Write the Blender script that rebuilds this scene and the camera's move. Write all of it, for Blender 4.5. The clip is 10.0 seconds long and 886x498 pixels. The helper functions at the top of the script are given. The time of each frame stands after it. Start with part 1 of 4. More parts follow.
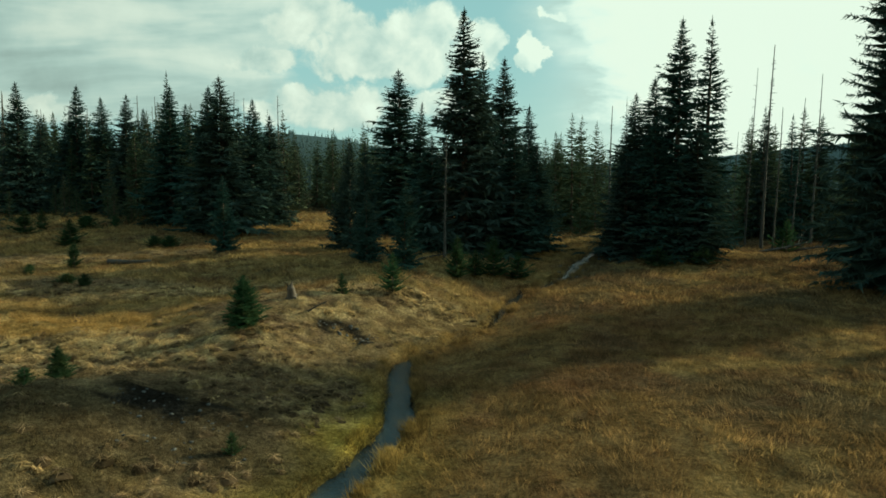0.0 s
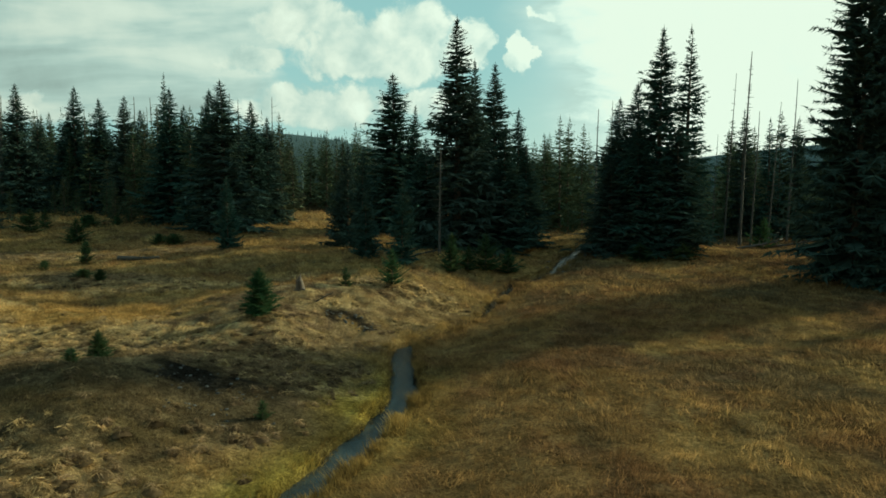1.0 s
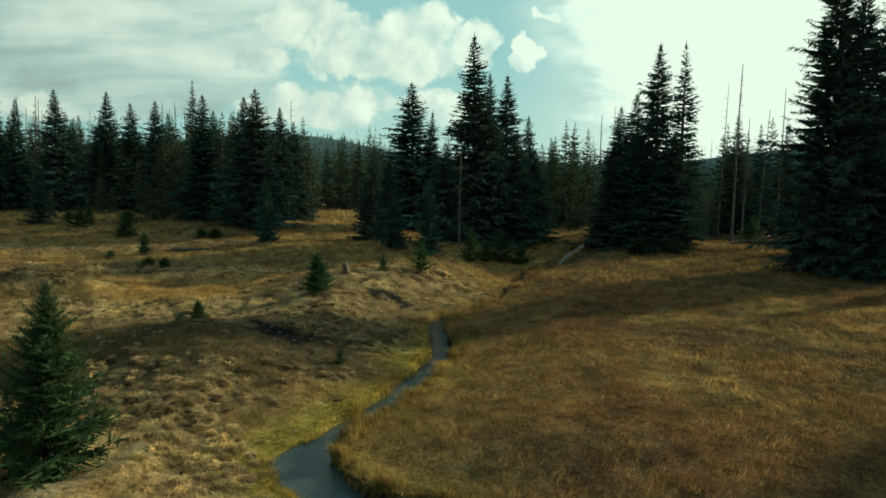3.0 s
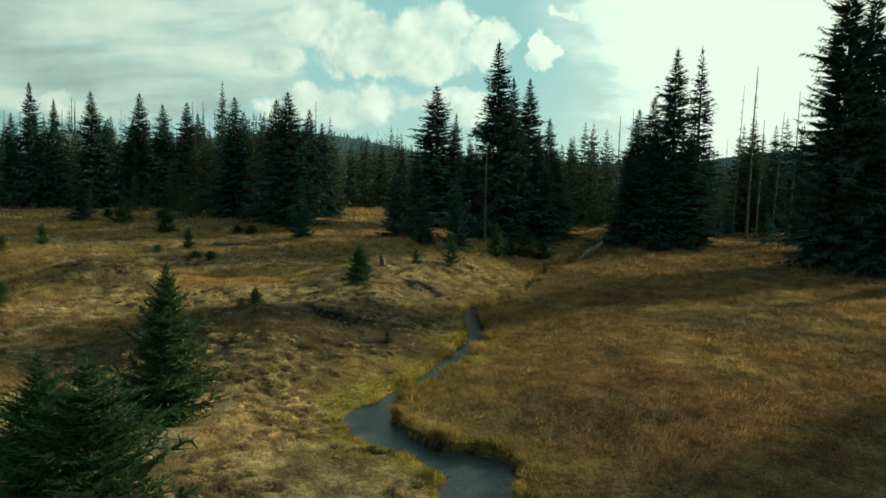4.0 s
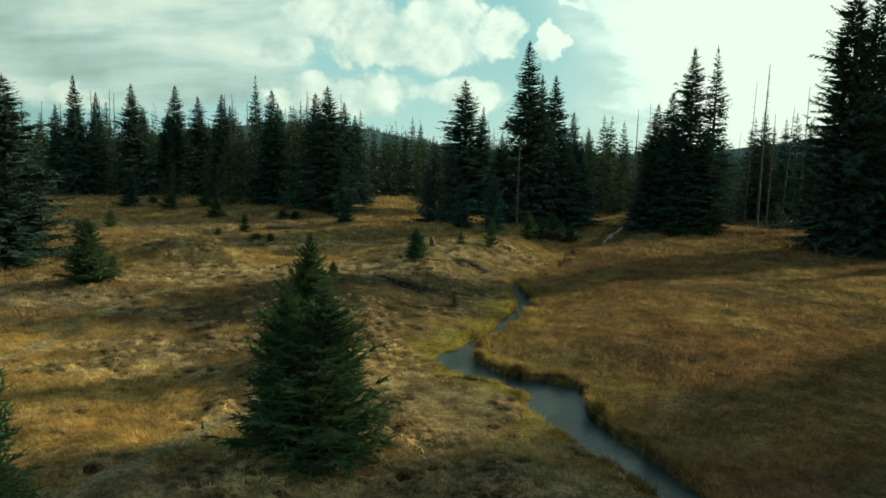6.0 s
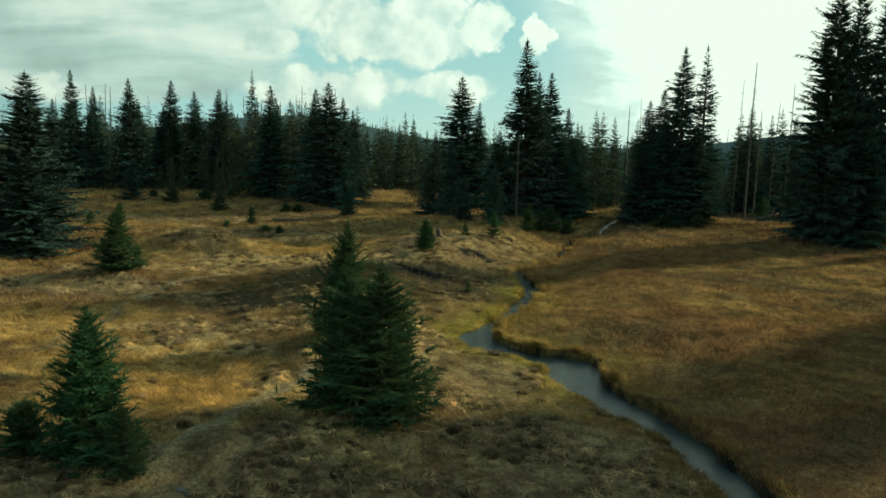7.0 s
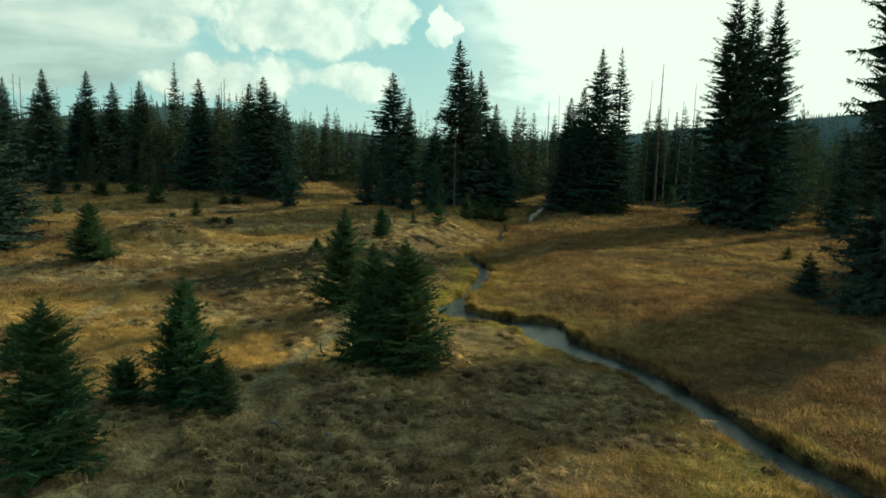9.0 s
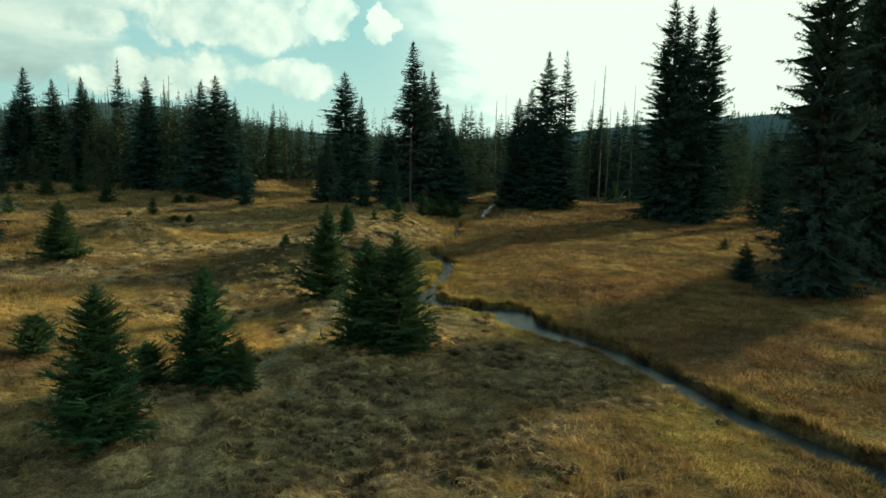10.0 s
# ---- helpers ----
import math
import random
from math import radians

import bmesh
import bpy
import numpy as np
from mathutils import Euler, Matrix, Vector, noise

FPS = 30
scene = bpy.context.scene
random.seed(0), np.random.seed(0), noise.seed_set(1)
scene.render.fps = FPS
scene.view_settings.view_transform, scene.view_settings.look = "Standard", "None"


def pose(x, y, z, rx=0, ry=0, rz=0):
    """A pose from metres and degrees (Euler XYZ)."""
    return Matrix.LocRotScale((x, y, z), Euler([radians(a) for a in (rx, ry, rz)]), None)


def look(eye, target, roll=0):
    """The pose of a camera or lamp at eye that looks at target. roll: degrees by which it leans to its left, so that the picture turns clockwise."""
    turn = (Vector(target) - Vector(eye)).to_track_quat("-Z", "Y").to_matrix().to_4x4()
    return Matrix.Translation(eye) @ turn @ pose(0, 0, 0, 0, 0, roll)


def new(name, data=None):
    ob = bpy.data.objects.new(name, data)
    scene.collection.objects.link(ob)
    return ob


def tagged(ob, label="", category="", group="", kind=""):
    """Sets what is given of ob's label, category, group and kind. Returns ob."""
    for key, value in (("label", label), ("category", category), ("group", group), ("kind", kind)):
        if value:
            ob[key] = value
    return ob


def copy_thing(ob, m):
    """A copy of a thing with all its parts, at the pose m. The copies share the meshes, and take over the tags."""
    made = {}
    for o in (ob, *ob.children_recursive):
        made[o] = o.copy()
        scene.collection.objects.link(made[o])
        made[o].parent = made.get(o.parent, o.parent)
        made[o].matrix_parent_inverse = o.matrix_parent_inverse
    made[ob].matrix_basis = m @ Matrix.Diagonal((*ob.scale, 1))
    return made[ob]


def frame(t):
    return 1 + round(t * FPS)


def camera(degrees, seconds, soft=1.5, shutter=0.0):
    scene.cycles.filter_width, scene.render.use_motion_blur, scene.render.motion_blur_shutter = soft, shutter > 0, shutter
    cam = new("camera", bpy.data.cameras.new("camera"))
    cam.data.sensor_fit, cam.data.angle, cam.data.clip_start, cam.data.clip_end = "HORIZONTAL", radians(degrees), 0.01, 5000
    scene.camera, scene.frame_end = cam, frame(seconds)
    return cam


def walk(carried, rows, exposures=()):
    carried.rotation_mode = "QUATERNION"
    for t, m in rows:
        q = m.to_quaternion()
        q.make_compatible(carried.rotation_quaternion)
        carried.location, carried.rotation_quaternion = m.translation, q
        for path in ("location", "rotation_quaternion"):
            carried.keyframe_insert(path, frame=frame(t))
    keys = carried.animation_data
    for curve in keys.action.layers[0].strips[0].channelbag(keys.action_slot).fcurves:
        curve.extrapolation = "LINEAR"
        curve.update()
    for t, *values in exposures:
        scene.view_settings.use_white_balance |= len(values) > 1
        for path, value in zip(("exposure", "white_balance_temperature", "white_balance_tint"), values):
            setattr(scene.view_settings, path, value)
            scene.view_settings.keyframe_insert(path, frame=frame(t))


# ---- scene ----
cam = camera(64.5, 10.0, soft=1.65)
PATH = [
    (0, (-0.022, -0.338, 6.381), (-0.081, 1.652, 6.199), 0.5),
    (0.5, (-0.132, -1.457, 6.387), (-0.174, 0.534, 6.205), 0.5),
    (1, (-0.27, -2.761, 6.411), (-0.299, -0.77, 6.228), 0.5),
    (1.5, (-0.444, -4.002, 6.392), (-0.466, -2.01, 6.21), 0.5),
    (2, (-0.669, -5.404, 6.374), (-0.692, -3.412, 6.193), 0.5),
    (2.5, (-0.908, -6.773, 6.377), (-0.936, -4.782, 6.196), 0.6),
    (4, (-1.922, -10.964, 6.373), (-2.008, -8.974, 6.187), 0.8),
    (4.5, (-2.315, -12.234, 6.365), (-2.423, -10.246, 6.176), 0.9),
    (5, (-2.819, -13.499, 6.329), (-2.938, -11.513, 6.134), 0.9),
    (5.5, (-3.329, -14.648, 6.298), (-3.445, -12.662, 6.095), 1.0),
    (6, (-3.916, -15.803, 6.268), (-4.023, -13.817, 6.054), 1.0),
    (7.5, (-5.759, -18.869, 6.237), (-5.783, -16.883, 6.001), 1.1),
    (8, (-6.463, -19.729, 6.227), (-6.425, -17.744, 5.986), 1.1),
    (8.5, (-7.131, -20.51, 6.222), (-7.023, -18.528, 5.98), 1.0),
    (9, (-7.847, -21.374, 6.216), (-7.658, -19.398, 5.969), 0.9),
    (9.5, (-8.583, -22.224, 6.224), (-8.315, -20.258, 5.974), 0.8),
    (10, (-9.439, -23.206, 6.241), (-9.085, -21.254, 5.99), 0.8),
]
walk(cam, [(t, look(eye, target, roll)) for t, eye, target, roll in PATH], [(0, 0.52, 6200, -20), (10, 0.7, 6200, -20)])

# ---------------------------------------------------------------- light
SUN_AZ, SUN_EL = 57.5, 18.5  # degrees east of ahead, above the horizon
sun_way = Vector((math.sin(radians(SUN_AZ)) * math.cos(radians(SUN_EL)), math.cos(radians(SUN_AZ)) * math.cos(radians(SUN_EL)), math.sin(radians(SUN_EL))))
sun = new("sun", bpy.data.lights.new("sun", "SUN"))
sun.data.energy, sun.data.angle, sun.data.color = 5.0, radians(1.8), (1.0, 0.84, 0.62)
sun.matrix_basis = look(sun_way * 60, (0, 0, 0))


class Nodes:
    """Short hand for building node trees."""

    def __init__(self, tree):
        self.tree = tree
        tree.nodes.clear()

    def add(self, kind, ins=(), **props):
        n = self.tree.nodes.new(kind)
        if "operation" in props:
            n.operation = props["operation"]
        if "use_clamp" in props:
            n.use_clamp = props["use_clamp"]
        if "data_type" in props:
            n.data_type, n.blend_type = props["data_type"], props["blend_type"]
        if "interpolation_type" in props:
            n.interpolation_type = props["interpolation_type"]
        if "attribute_name" in props:
            n.attribute_name = props["attribute_name"]
        for k, v in dict(ins).items():
            if isinstance(v, bpy.types.NodeSocket):
                self.tree.links.new(v, n.inputs[k])
            else:
                n.inputs[k].default_value = v
        return n

    def math(self, op, a, b=0.0, clamp=False):
        return self.add("ShaderNodeMath", {0: a, 1: b}, operation=op, use_clamp=clamp).outputs[0]

    def vmath(self, op, a, b=(0, 0, 0)):
        return self.add("ShaderNodeVectorMath", {0: a, 1: b}, operation=op)

    def mix(self, f, a, b, blend="MIX"):
        n = self.add("ShaderNodeMix", data_type="RGBA", blend_type=blend)
        for i, v in ((0, f), (6, a), (7, b)):
            if isinstance(v, bpy.types.NodeSocket):
                self.tree.links.new(v, n.inputs[i])
            else:
                n.inputs[i].default_value = v if i == 0 else (*v[:3], 1)
        return n.outputs[2]

    def ramp(self, f, a, b, va=0.0, vb=1.0, smooth=True):
        return self.add("ShaderNodeMapRange", {0: f, 1: a, 2: b, 3: va, 4: vb}, interpolation_type="SMOOTHSTEP" if smooth else "LINEAR").outputs[0]

    def noise(self, vec, scale, detail=3.0, rough=0.55, distort=0.0):
        ins = {"Scale": scale, "Detail": detail, "Roughness": rough, "Distortion": distort}
        if vec is not None:
            ins["Vector"] = vec
        return self.add("ShaderNodeTexNoise", ins).outputs[0]


world = bpy.data.worlds.new("sky")
scene.world = world
world.use_nodes = True
w = Nodes(world.node_tree)
sky = w.add("ShaderNodeTexSky")
sky.sky_type, sky.sun_disc, sky.sun_elevation, sky.sun_rotation = "NISHITA", False, radians(SUN_EL), radians(SUN_AZ)
sky.altitude, sky.air_density, sky.dust_density, sky.ozone_density = 1000.0, 1.0, 1.2, 1.5
way = w.add("ShaderNodeTexCoord").outputs["Generated"]
xyz = w.add("ShaderNodeSeparateXYZ", {0: way})
height = w.math("MAXIMUM", xyz.outputs[2], 0.0)
flat = w.math("ADD", height, 0.38)
plane = w.add("ShaderNodeCombineXYZ", {0: w.math("DIVIDE", xyz.outputs[0], flat), 1: w.math("DIVIDE", xyz.outputs[1], flat), 2: w.math("MULTIPLY", height, 3.2)}).outputs[0]
toward = w.math("MAXIMUM", w.vmath("DOT_PRODUCT", way, tuple(sun_way)).outputs["Value"], 0.0)
glow = w.math("POWER", toward, 3.0)
fore = w.math("MAXIMUM", xyz.outputs[1], 0.15)
across, rise = w.math("DIVIDE", xyz.outputs[0], fore), w.math("DIVIDE", xyz.outputs[2], fore)
pane = w.add("ShaderNodeCombineXYZ", {0: across, 1: rise, 2: 0.0}).outputs[0]
toward_sun = w.vmath("ADD", pane, (0.02, 0.012, 0.0)).outputs[0]
# heaped clouds and flat cloud banks ahead: across, rise and the two half widths, as slopes
HEAPS = [(-0.069, 0.191, 0.085, 0.058), (-0.159, 0.198, 0.06, 0.06), (-0.21, 0.237, 0.076, 0.036), (0.022, 0.195, 0.026, 0.039), (0.081, 0.188, 0.016, 0.03), (-0.128, 0.16, 0.097, 0.028), (-0.27, 0.165, 0.064, 0.021), (-0.2, 0.105, 0.129, 0.029), (-0.617, 0.109, 0.032, 0.024), (0.128, 0.241, 0.026, 0.007), (-0.025, 0.105, 0.072, 0.024)]
BANKS = [(-0.552, 0.21, 0.346, 0.121), (-0.493, 0.129, 0.266, 0.048), (-0.331, 0.233, 0.161, 0.089)]


drift = w.add("ShaderNodeTexNoise", {"Vector": pane, "Scale": 9.0, "Detail": 9.0, "Roughness": 0.6}).outputs[1]
drift = w.vmath("MULTIPLY", w.vmath("SUBTRACT", drift, (0.5, 0.5, 0.5)).outputs[0], (0.17, 0.1, 0.0)).outputs[0]
curled = w.vmath("ADD", pane, drift).outputs[0]


def gathered(spots):
    best = None
    for cx, cz, rx, rz in spots:
        d = w.vmath("MULTIPLY", w.vmath("SUBTRACT", curled, (cx, cz, 0)).outputs[0], (1 / rx, 1 / rz, 0)).outputs[0]
        f = w.math("SUBTRACT", 1.0, w.vmath("DOT_PRODUCT", d, d).outputs["Value"])
        best = f if best is None else w.math("MAXIMUM", best, f)
    return w.math("MAXIMUM", best, -1.2)


billow = w.noise(pane, 17.0, 8.0, 0.56, 0.25)
billow_lit = w.noise(toward_sun, 17.0, 5.0, 0.5, 0.25)
wisps = w.noise(w.vmath("MULTIPLY", pane, (2.2, 10.0, 1)).outputs[0], 1.5, 5.0, 0.5, 0.3)
puffs = w.noise(plane, 2.6, 11.0, 0.56, 0.15)
heaped = w.ramp(w.math("ADD", gathered(HEAPS), w.math("MULTIPLY", w.math("SUBTRACT", billow, 0.5), 2.6)), -0.12, 0.5)
banked = w.ramp(w.math("ADD", gathered(BANKS), w.math("MULTIPLY", w.math("SUBTRACT", wisps, 0.5), 1.6)), -0.15, 0.5)
open_sky = w.ramp(xyz.outputs[1], 0.45, 0.2)
around = w.math("MULTIPLY", w.ramp(puffs, 0.42, 0.56), open_sky)
bright = w.ramp(w.math("ADD", glow, w.math("MULTIPLY", w.math("SUBTRACT", puffs, 0.5), 0.3)), 0.24, 0.37)
mask = w.math("MAXIMUM", w.math("MAXIMUM", heaped, w.math("MULTIPLY", banked, 0.93)), w.math("MAXIMUM", around, bright))
relief = w.math("MULTIPLY", w.math("SUBTRACT", billow, billow_lit), 0.8)
streak = w.math("MAXIMUM", w.ramp(wisps, 0.3, 0.68, 0.54, 0.97), bright)
shade = w.mix(heaped, w.add("ShaderNodeCombineColor", {0: streak, 1: streak, 2: streak}).outputs[0], (0.88, 0.88, 0.88))
shade = w.math("ADD", w.add("ShaderNodeSeparateColor", {0: shade}).outputs[0], w.math("MULTIPLY", relief, w.ramp(heaped, 0.0, 1.0, 0.25, 1.0)))
ahead = w.ramp(toward, -0.45, 0.45, 0.8, 1.0)
cloud_light = w.math("MINIMUM", w.math("MULTIPLY", shade, w.math("ADD", ahead, w.math("MULTIPLY", glow, 0.9))), 1.14)
cloud = w.mix(1.0, w.mix(w.ramp(shade, 0.7, 1.0), (0.9, 1.0, 0.98), (1.03, 1.0, 0.93)), w.add("ShaderNodeCombineColor", {0: cloud_light, 1: cloud_light, 2: cloud_light}).outputs[0], "MULTIPLY")
SKY = 0.05
blue = w.mix(1.0, sky.outputs[0], (SKY * 1.1, SKY * 1.15, SKY), "MULTIPLY")
teal = w.mix(w.ramp(height, 0.2, 0.5), (0.52, 0.76, 0.82), (0.28, 0.51, 0.7))
blue = w.mix(w.ramp(toward, -0.5, 0.3, 0.0, 0.88), blue, teal)
blue = w.mix(w.math("MULTIPLY", w.ramp(glow, 0.2, 0.46, 0.0, 0.97), w.ramp(height, 0.6, 0.25, 0.35, 1.0)), blue, (1.15, 1.1, 1.07))
haze = w.math("MULTIPLY", w.ramp(height, 0.0, 0.2, 0.6, 0.0), w.ramp(toward, -0.1, 0.6))
blue = w.mix(haze, blue, (0.88, 0.94, 0.86))
high = w.ramp(xyz.outputs[2], 0.95, 0.5)
back = w.mix(w.math("MULTIPLY", mask, high), blue, cloud)
bg = w.add("ShaderNodeBackground", {"Color": back, "Strength": 0.56})
w.tree.links.new(bg.outputs[0], w.add("ShaderNodeOutputWorld").inputs[0])

# ---------------------------------------------------------------- materials


def material(name):
    m = bpy.data.materials.new(name)
    m.use_nodes = True
    return m, Nodes(m.node_tree)


def finish(n, shader, disp=None):
    out = n.add("ShaderNodeOutputMaterial")
    n.tree.links.new(shader, out.inputs[0])


def bump(n, height, strength, distance):
    return n.add("ShaderNodeBump", {"Height": height, "Strength": strength, "Distance": distance}).outputs[0]


def tinted(n, colour, amount, f):
    """Colour made lighter and darker by f (0 to 1)."""
    k = n.ramp(f, 0.0, 1.0, 1 - amount, 1 + amount, False)
    return n.mix(1.0, colour, n.add("ShaderNodeCombineColor", {0: k, 1: k, 2: k}).outputs[0], "MULTIPLY")


def ground_material():
    m, n = material("bog_ground")
    at = n.add("ShaderNodeNewGeometry").outputs["Position"]
    c = n.add("ShaderNodeAttribute", attribute_name="tint").outputs["Color"]
    # tint darkened a little: shade beneath the grass put into the ground colour
    c = tinted(n, n.mix(1.0, c, (0.85, 0.85, 0.85), "MULTIPLY"), 0.5, n.ramp(n.noise(at, 1.3, 6.0, 0.65), 0.25, 0.75))
    c = tinted(n, c, 0.55, n.ramp(n.noise(at, 9.0, 5.0, 0.7), 0.25, 0.75))
    c = tinted(n, c, 0.5, n.ramp(n.noise(n.vmath("MULTIPLY", at, (1.0, 1.6, 0.6)).outputs[0], 34.0, 3.0, 0.7, 0.8), 0.3, 0.7))
    p = n.add("ShaderNodeBsdfDiffuse", {"Color": c, "Roughness": 0.8, "Normal": bump(n, n.noise(at, 14.0, 6.0, 0.7), 0.9, 0.12)})
    finish(n, p.outputs[0])
    return m


def grass_material():
    m, n = material("dry_grass")
    g = n.add("ShaderNodeNewGeometry")
    c = n.add("ShaderNodeAttribute", attribute_name="tint").outputs["Color"]
    c = tinted(n, c, 0.38, g.outputs["Random Per Island"])
    c = tinted(n, c, 0.45, n.ramp(n.noise(g.outputs["Position"], 0.9, 4.0, 0.6), 0.25, 0.75))
    c = tinted(n, c, 0.45, n.ramp(n.noise(g.outputs["Position"], 3.2, 3.0, 0.6), 0.25, 0.75))
    d = n.add("ShaderNodeBsdfDiffuse", {"Color": c, "Roughness": 0.6}).outputs[0]
    t = n.add("ShaderNodeBsdfTranslucent", {"Color": c}).outputs[0]
    finish(n, n.add("ShaderNodeMixShader", {0: 0.4, 1: d, 2: t}).outputs[0])
    return m


def needle_material(name, colour, young=False):
    m, n = material(name)
    g = n.add("ShaderNodeNewGeometry")
    c = n.mix(n.add("ShaderNodeObjectInfo").outputs["Random"], colour, [v * k for v, k in zip(colour, (0.8, 1.1, 1.05))])
    c = tinted(n, c, 0.3, g.outputs["Random Per Island"])
    c = n.mix(n.ramp(n.noise(g.outputs["Position"], 1.7, 3.0), 0.5, 0.75), c, [colour[0] * 1.45, colour[1] * 1.2, colour[2] * 0.9])
    d = n.add("ShaderNodeBsdfDiffuse", {"Color": c, "Roughness": 0.5}).outputs[0]
    t = n.add("ShaderNodeBsdfTranslucent", {"Color": c}).outputs[0]
    finish(n, n.add("ShaderNodeMixShader", {0: 0.25 if young else 0.08, 1: d, 2: t}).outputs[0])
    return m


def bark_material(name, a, b, rough=0.9):
    m, n = material(name)
    o = n.add("ShaderNodeTexCoord").outputs["Object"]
    long = n.vmath("MULTIPLY", o, (14, 14, 1.6)).outputs[0]
    f = n.noise(long, 1.0, 6.0, 0.65)
    c = n.mix(n.ramp(f, 0.3, 0.7), a, b)
    c = tinted(n, c, 0.35, n.noise(o, 0.8, 3.0))
    p = n.add("ShaderNodeBsdfPrincipled", {"Base Color": c, "Roughness": rough, "Specular IOR Level": 0.2, "Normal": bump(n, f, 0.8, 0.03)})
    finish(n, p.outputs[0])
    return m


def stone_material():
    m, n = material("stone")
    at = n.add("ShaderNodeNewGeometry").outputs["Position"]
    c = n.mix(n.add("ShaderNodeObjectInfo").outputs["Random"], (0.03, 0.03, 0.028), (0.11, 0.105, 0.095))
    c = tinted(n, c, 0.5, n.noise(at, 9.0, 6.0, 0.7))
    p = n.add("ShaderNodeBsdfPrincipled", {"Base Color": c, "Roughness": 0.85, "Normal": bump(n, n.noise(at, 25.0, 5.0), 0.6, 0.02)})
    finish(n, p.outputs[0])
    return m


def water_material():
    m, n = material("brook_water")
    at = n.add("ShaderNodeNewGeometry").outputs["Position"]
    ripple = n.add("ShaderNodeMath", {0: n.noise(at, 4.5, 4.0, 0.65, 0.9), 1: n.noise(at, 17.0, 3.0, 0.6, 0.4)}, operation="ADD").outputs[0]
    c = n.mix(n.noise(at, 0.8, 3.0), (0.025, 0.032, 0.03), (0.045, 0.055, 0.05))
    p = n.add("ShaderNodeBsdfPrincipled", {"Base Color": c, "Roughness": 0.04, "IOR": 1.333, "Normal": bump(n, ripple, 0.5, 0.04)})
    finish(n, p.outputs[0])
    return m


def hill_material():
    m, n = material("hazed_far_forest")
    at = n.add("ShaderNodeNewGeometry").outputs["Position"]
    # ridge greens paled towards blue: the haze is in the base colour
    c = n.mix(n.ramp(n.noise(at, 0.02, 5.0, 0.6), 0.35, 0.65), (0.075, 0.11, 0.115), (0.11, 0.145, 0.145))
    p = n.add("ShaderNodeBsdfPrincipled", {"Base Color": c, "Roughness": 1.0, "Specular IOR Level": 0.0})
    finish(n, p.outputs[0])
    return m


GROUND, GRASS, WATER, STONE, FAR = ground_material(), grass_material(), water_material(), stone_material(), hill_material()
NEEDLES = needle_material("spruce_needles", (0.05, 0.073, 0.062))
YOUNG = needle_material("young_spruce_needles", (0.06, 0.088, 0.041), True)
WOODS = needle_material("forest_needles", (0.088, 0.1, 0.062))
BARK = bark_material("spruce_bark", (0.06, 0.045, 0.032), (0.14, 0.11, 0.085))
DEAD = bark_material("weathered_wood", (0.04, 0.036, 0.032), (0.13, 0.118, 0.1))

# ---------------------------------------------------------------- land form
def vnoise(x, y, seed=0):
    """Smooth value noise, -1 to 1, on a lattice one metre wide."""
    xi, yi = np.floor(x), np.floor(y)
    fx, fy = x - xi, y - yi
    fx, fy = fx * fx * (3 - 2 * fx), fy * fy * (3 - 2 * fy)

    def corner(a, b):
        v = np.sin(a * 127.1 + b * 311.7 + seed * 74.7) * 43758.5453
        return (v - np.floor(v)) * 2 - 1

    low = corner(xi, yi) * (1 - fx) + corner(xi + 1, yi) * fx
    high = corner(xi, yi + 1) * (1 - fx) + corner(xi + 1, yi + 1) * fx
    return low * (1 - fy) + high * fy


def fbm(x, y, size, seed=0, octaves=3):
    total = 0
    for o in range(octaves):
        c, s = math.cos(o * 1.1 + seed), math.sin(o * 1.1 + seed)
        k = 2 ** o / size
        total = total + vnoise((x * c - y * s) * k, (x * s + y * c) * k, seed + o) * 0.5 ** o
    return total


def step(a, b, v):
    t = np.clip((v - a) / (b - a), 0, 1)
    return t * t * (3 - 2 * t)


# the brook: x, y, half width and water level along its middle
BROOK = [
    (15.5, 68, .5, 2.3), (12.3, 59, .3, 1.85), (9.4, 50.5, .32, 1.4), (8.2, 47.6, .4, 1.2), (6.3, 42, .3, .9), (5.0, 39.4, .3, .7),
    (3.4, 37.4, .3, .5), (2.2, 34.2, .16, .3), (1.3, 30.2, .15, .12), (-.4, 26.8, .15, .06), (-1.6, 24.7, .2, .02), (-2.1, 23.4, .28, 0),
    (-1.9, 20, .32, 0), (-1.7, 17.4, .36, 0), (-2.3, 14.6, .33, 0), (-3.2, 11.4, .33, 0), (-4.1, 9, .34, 0), (-4.65, 7.5, .5, 0),
    (-4.2, 6.3, .54, 0), (-3.0, 5.1, .36, 0), (-1.75, 4.1, .76, 0), (-1.7, 2.7, .66, 0), (-1.25, 1.2, .42, 0), (-.6, -.4, .34, 0),
]
BROOK += [(.1, -2.4, .3, 0), (.45, -5, .28, 0), (.65, -7.2, .26, 0), (1.2, -9.6, .27, 0), (2.0, -12.4, .3, 0), (3.2, -17, .35, -.03), (5, -26, .4, -.1)]


def brook_course(n=6):
    """The brook's middle, smoothed through its turning points."""
    p = np.array(BROOK, float)
    q = np.vstack([2 * p[0] - p[1], p, 2 * p[-1] - p[-2]])
    out = []
    for i in range(1, len(q) - 2):
        a, b, c, d = q[i - 1:i + 3]
        for k in range(n):
            t = k / n
            out.append(.5 * (2 * b + (c - a) * t + (2 * a - 5 * b + 4 * c - d) * t * t + (3 * b - a - 3 * c + d) * t ** 3))
    return np.array(out + [p[-1]])


COURSE = brook_course()


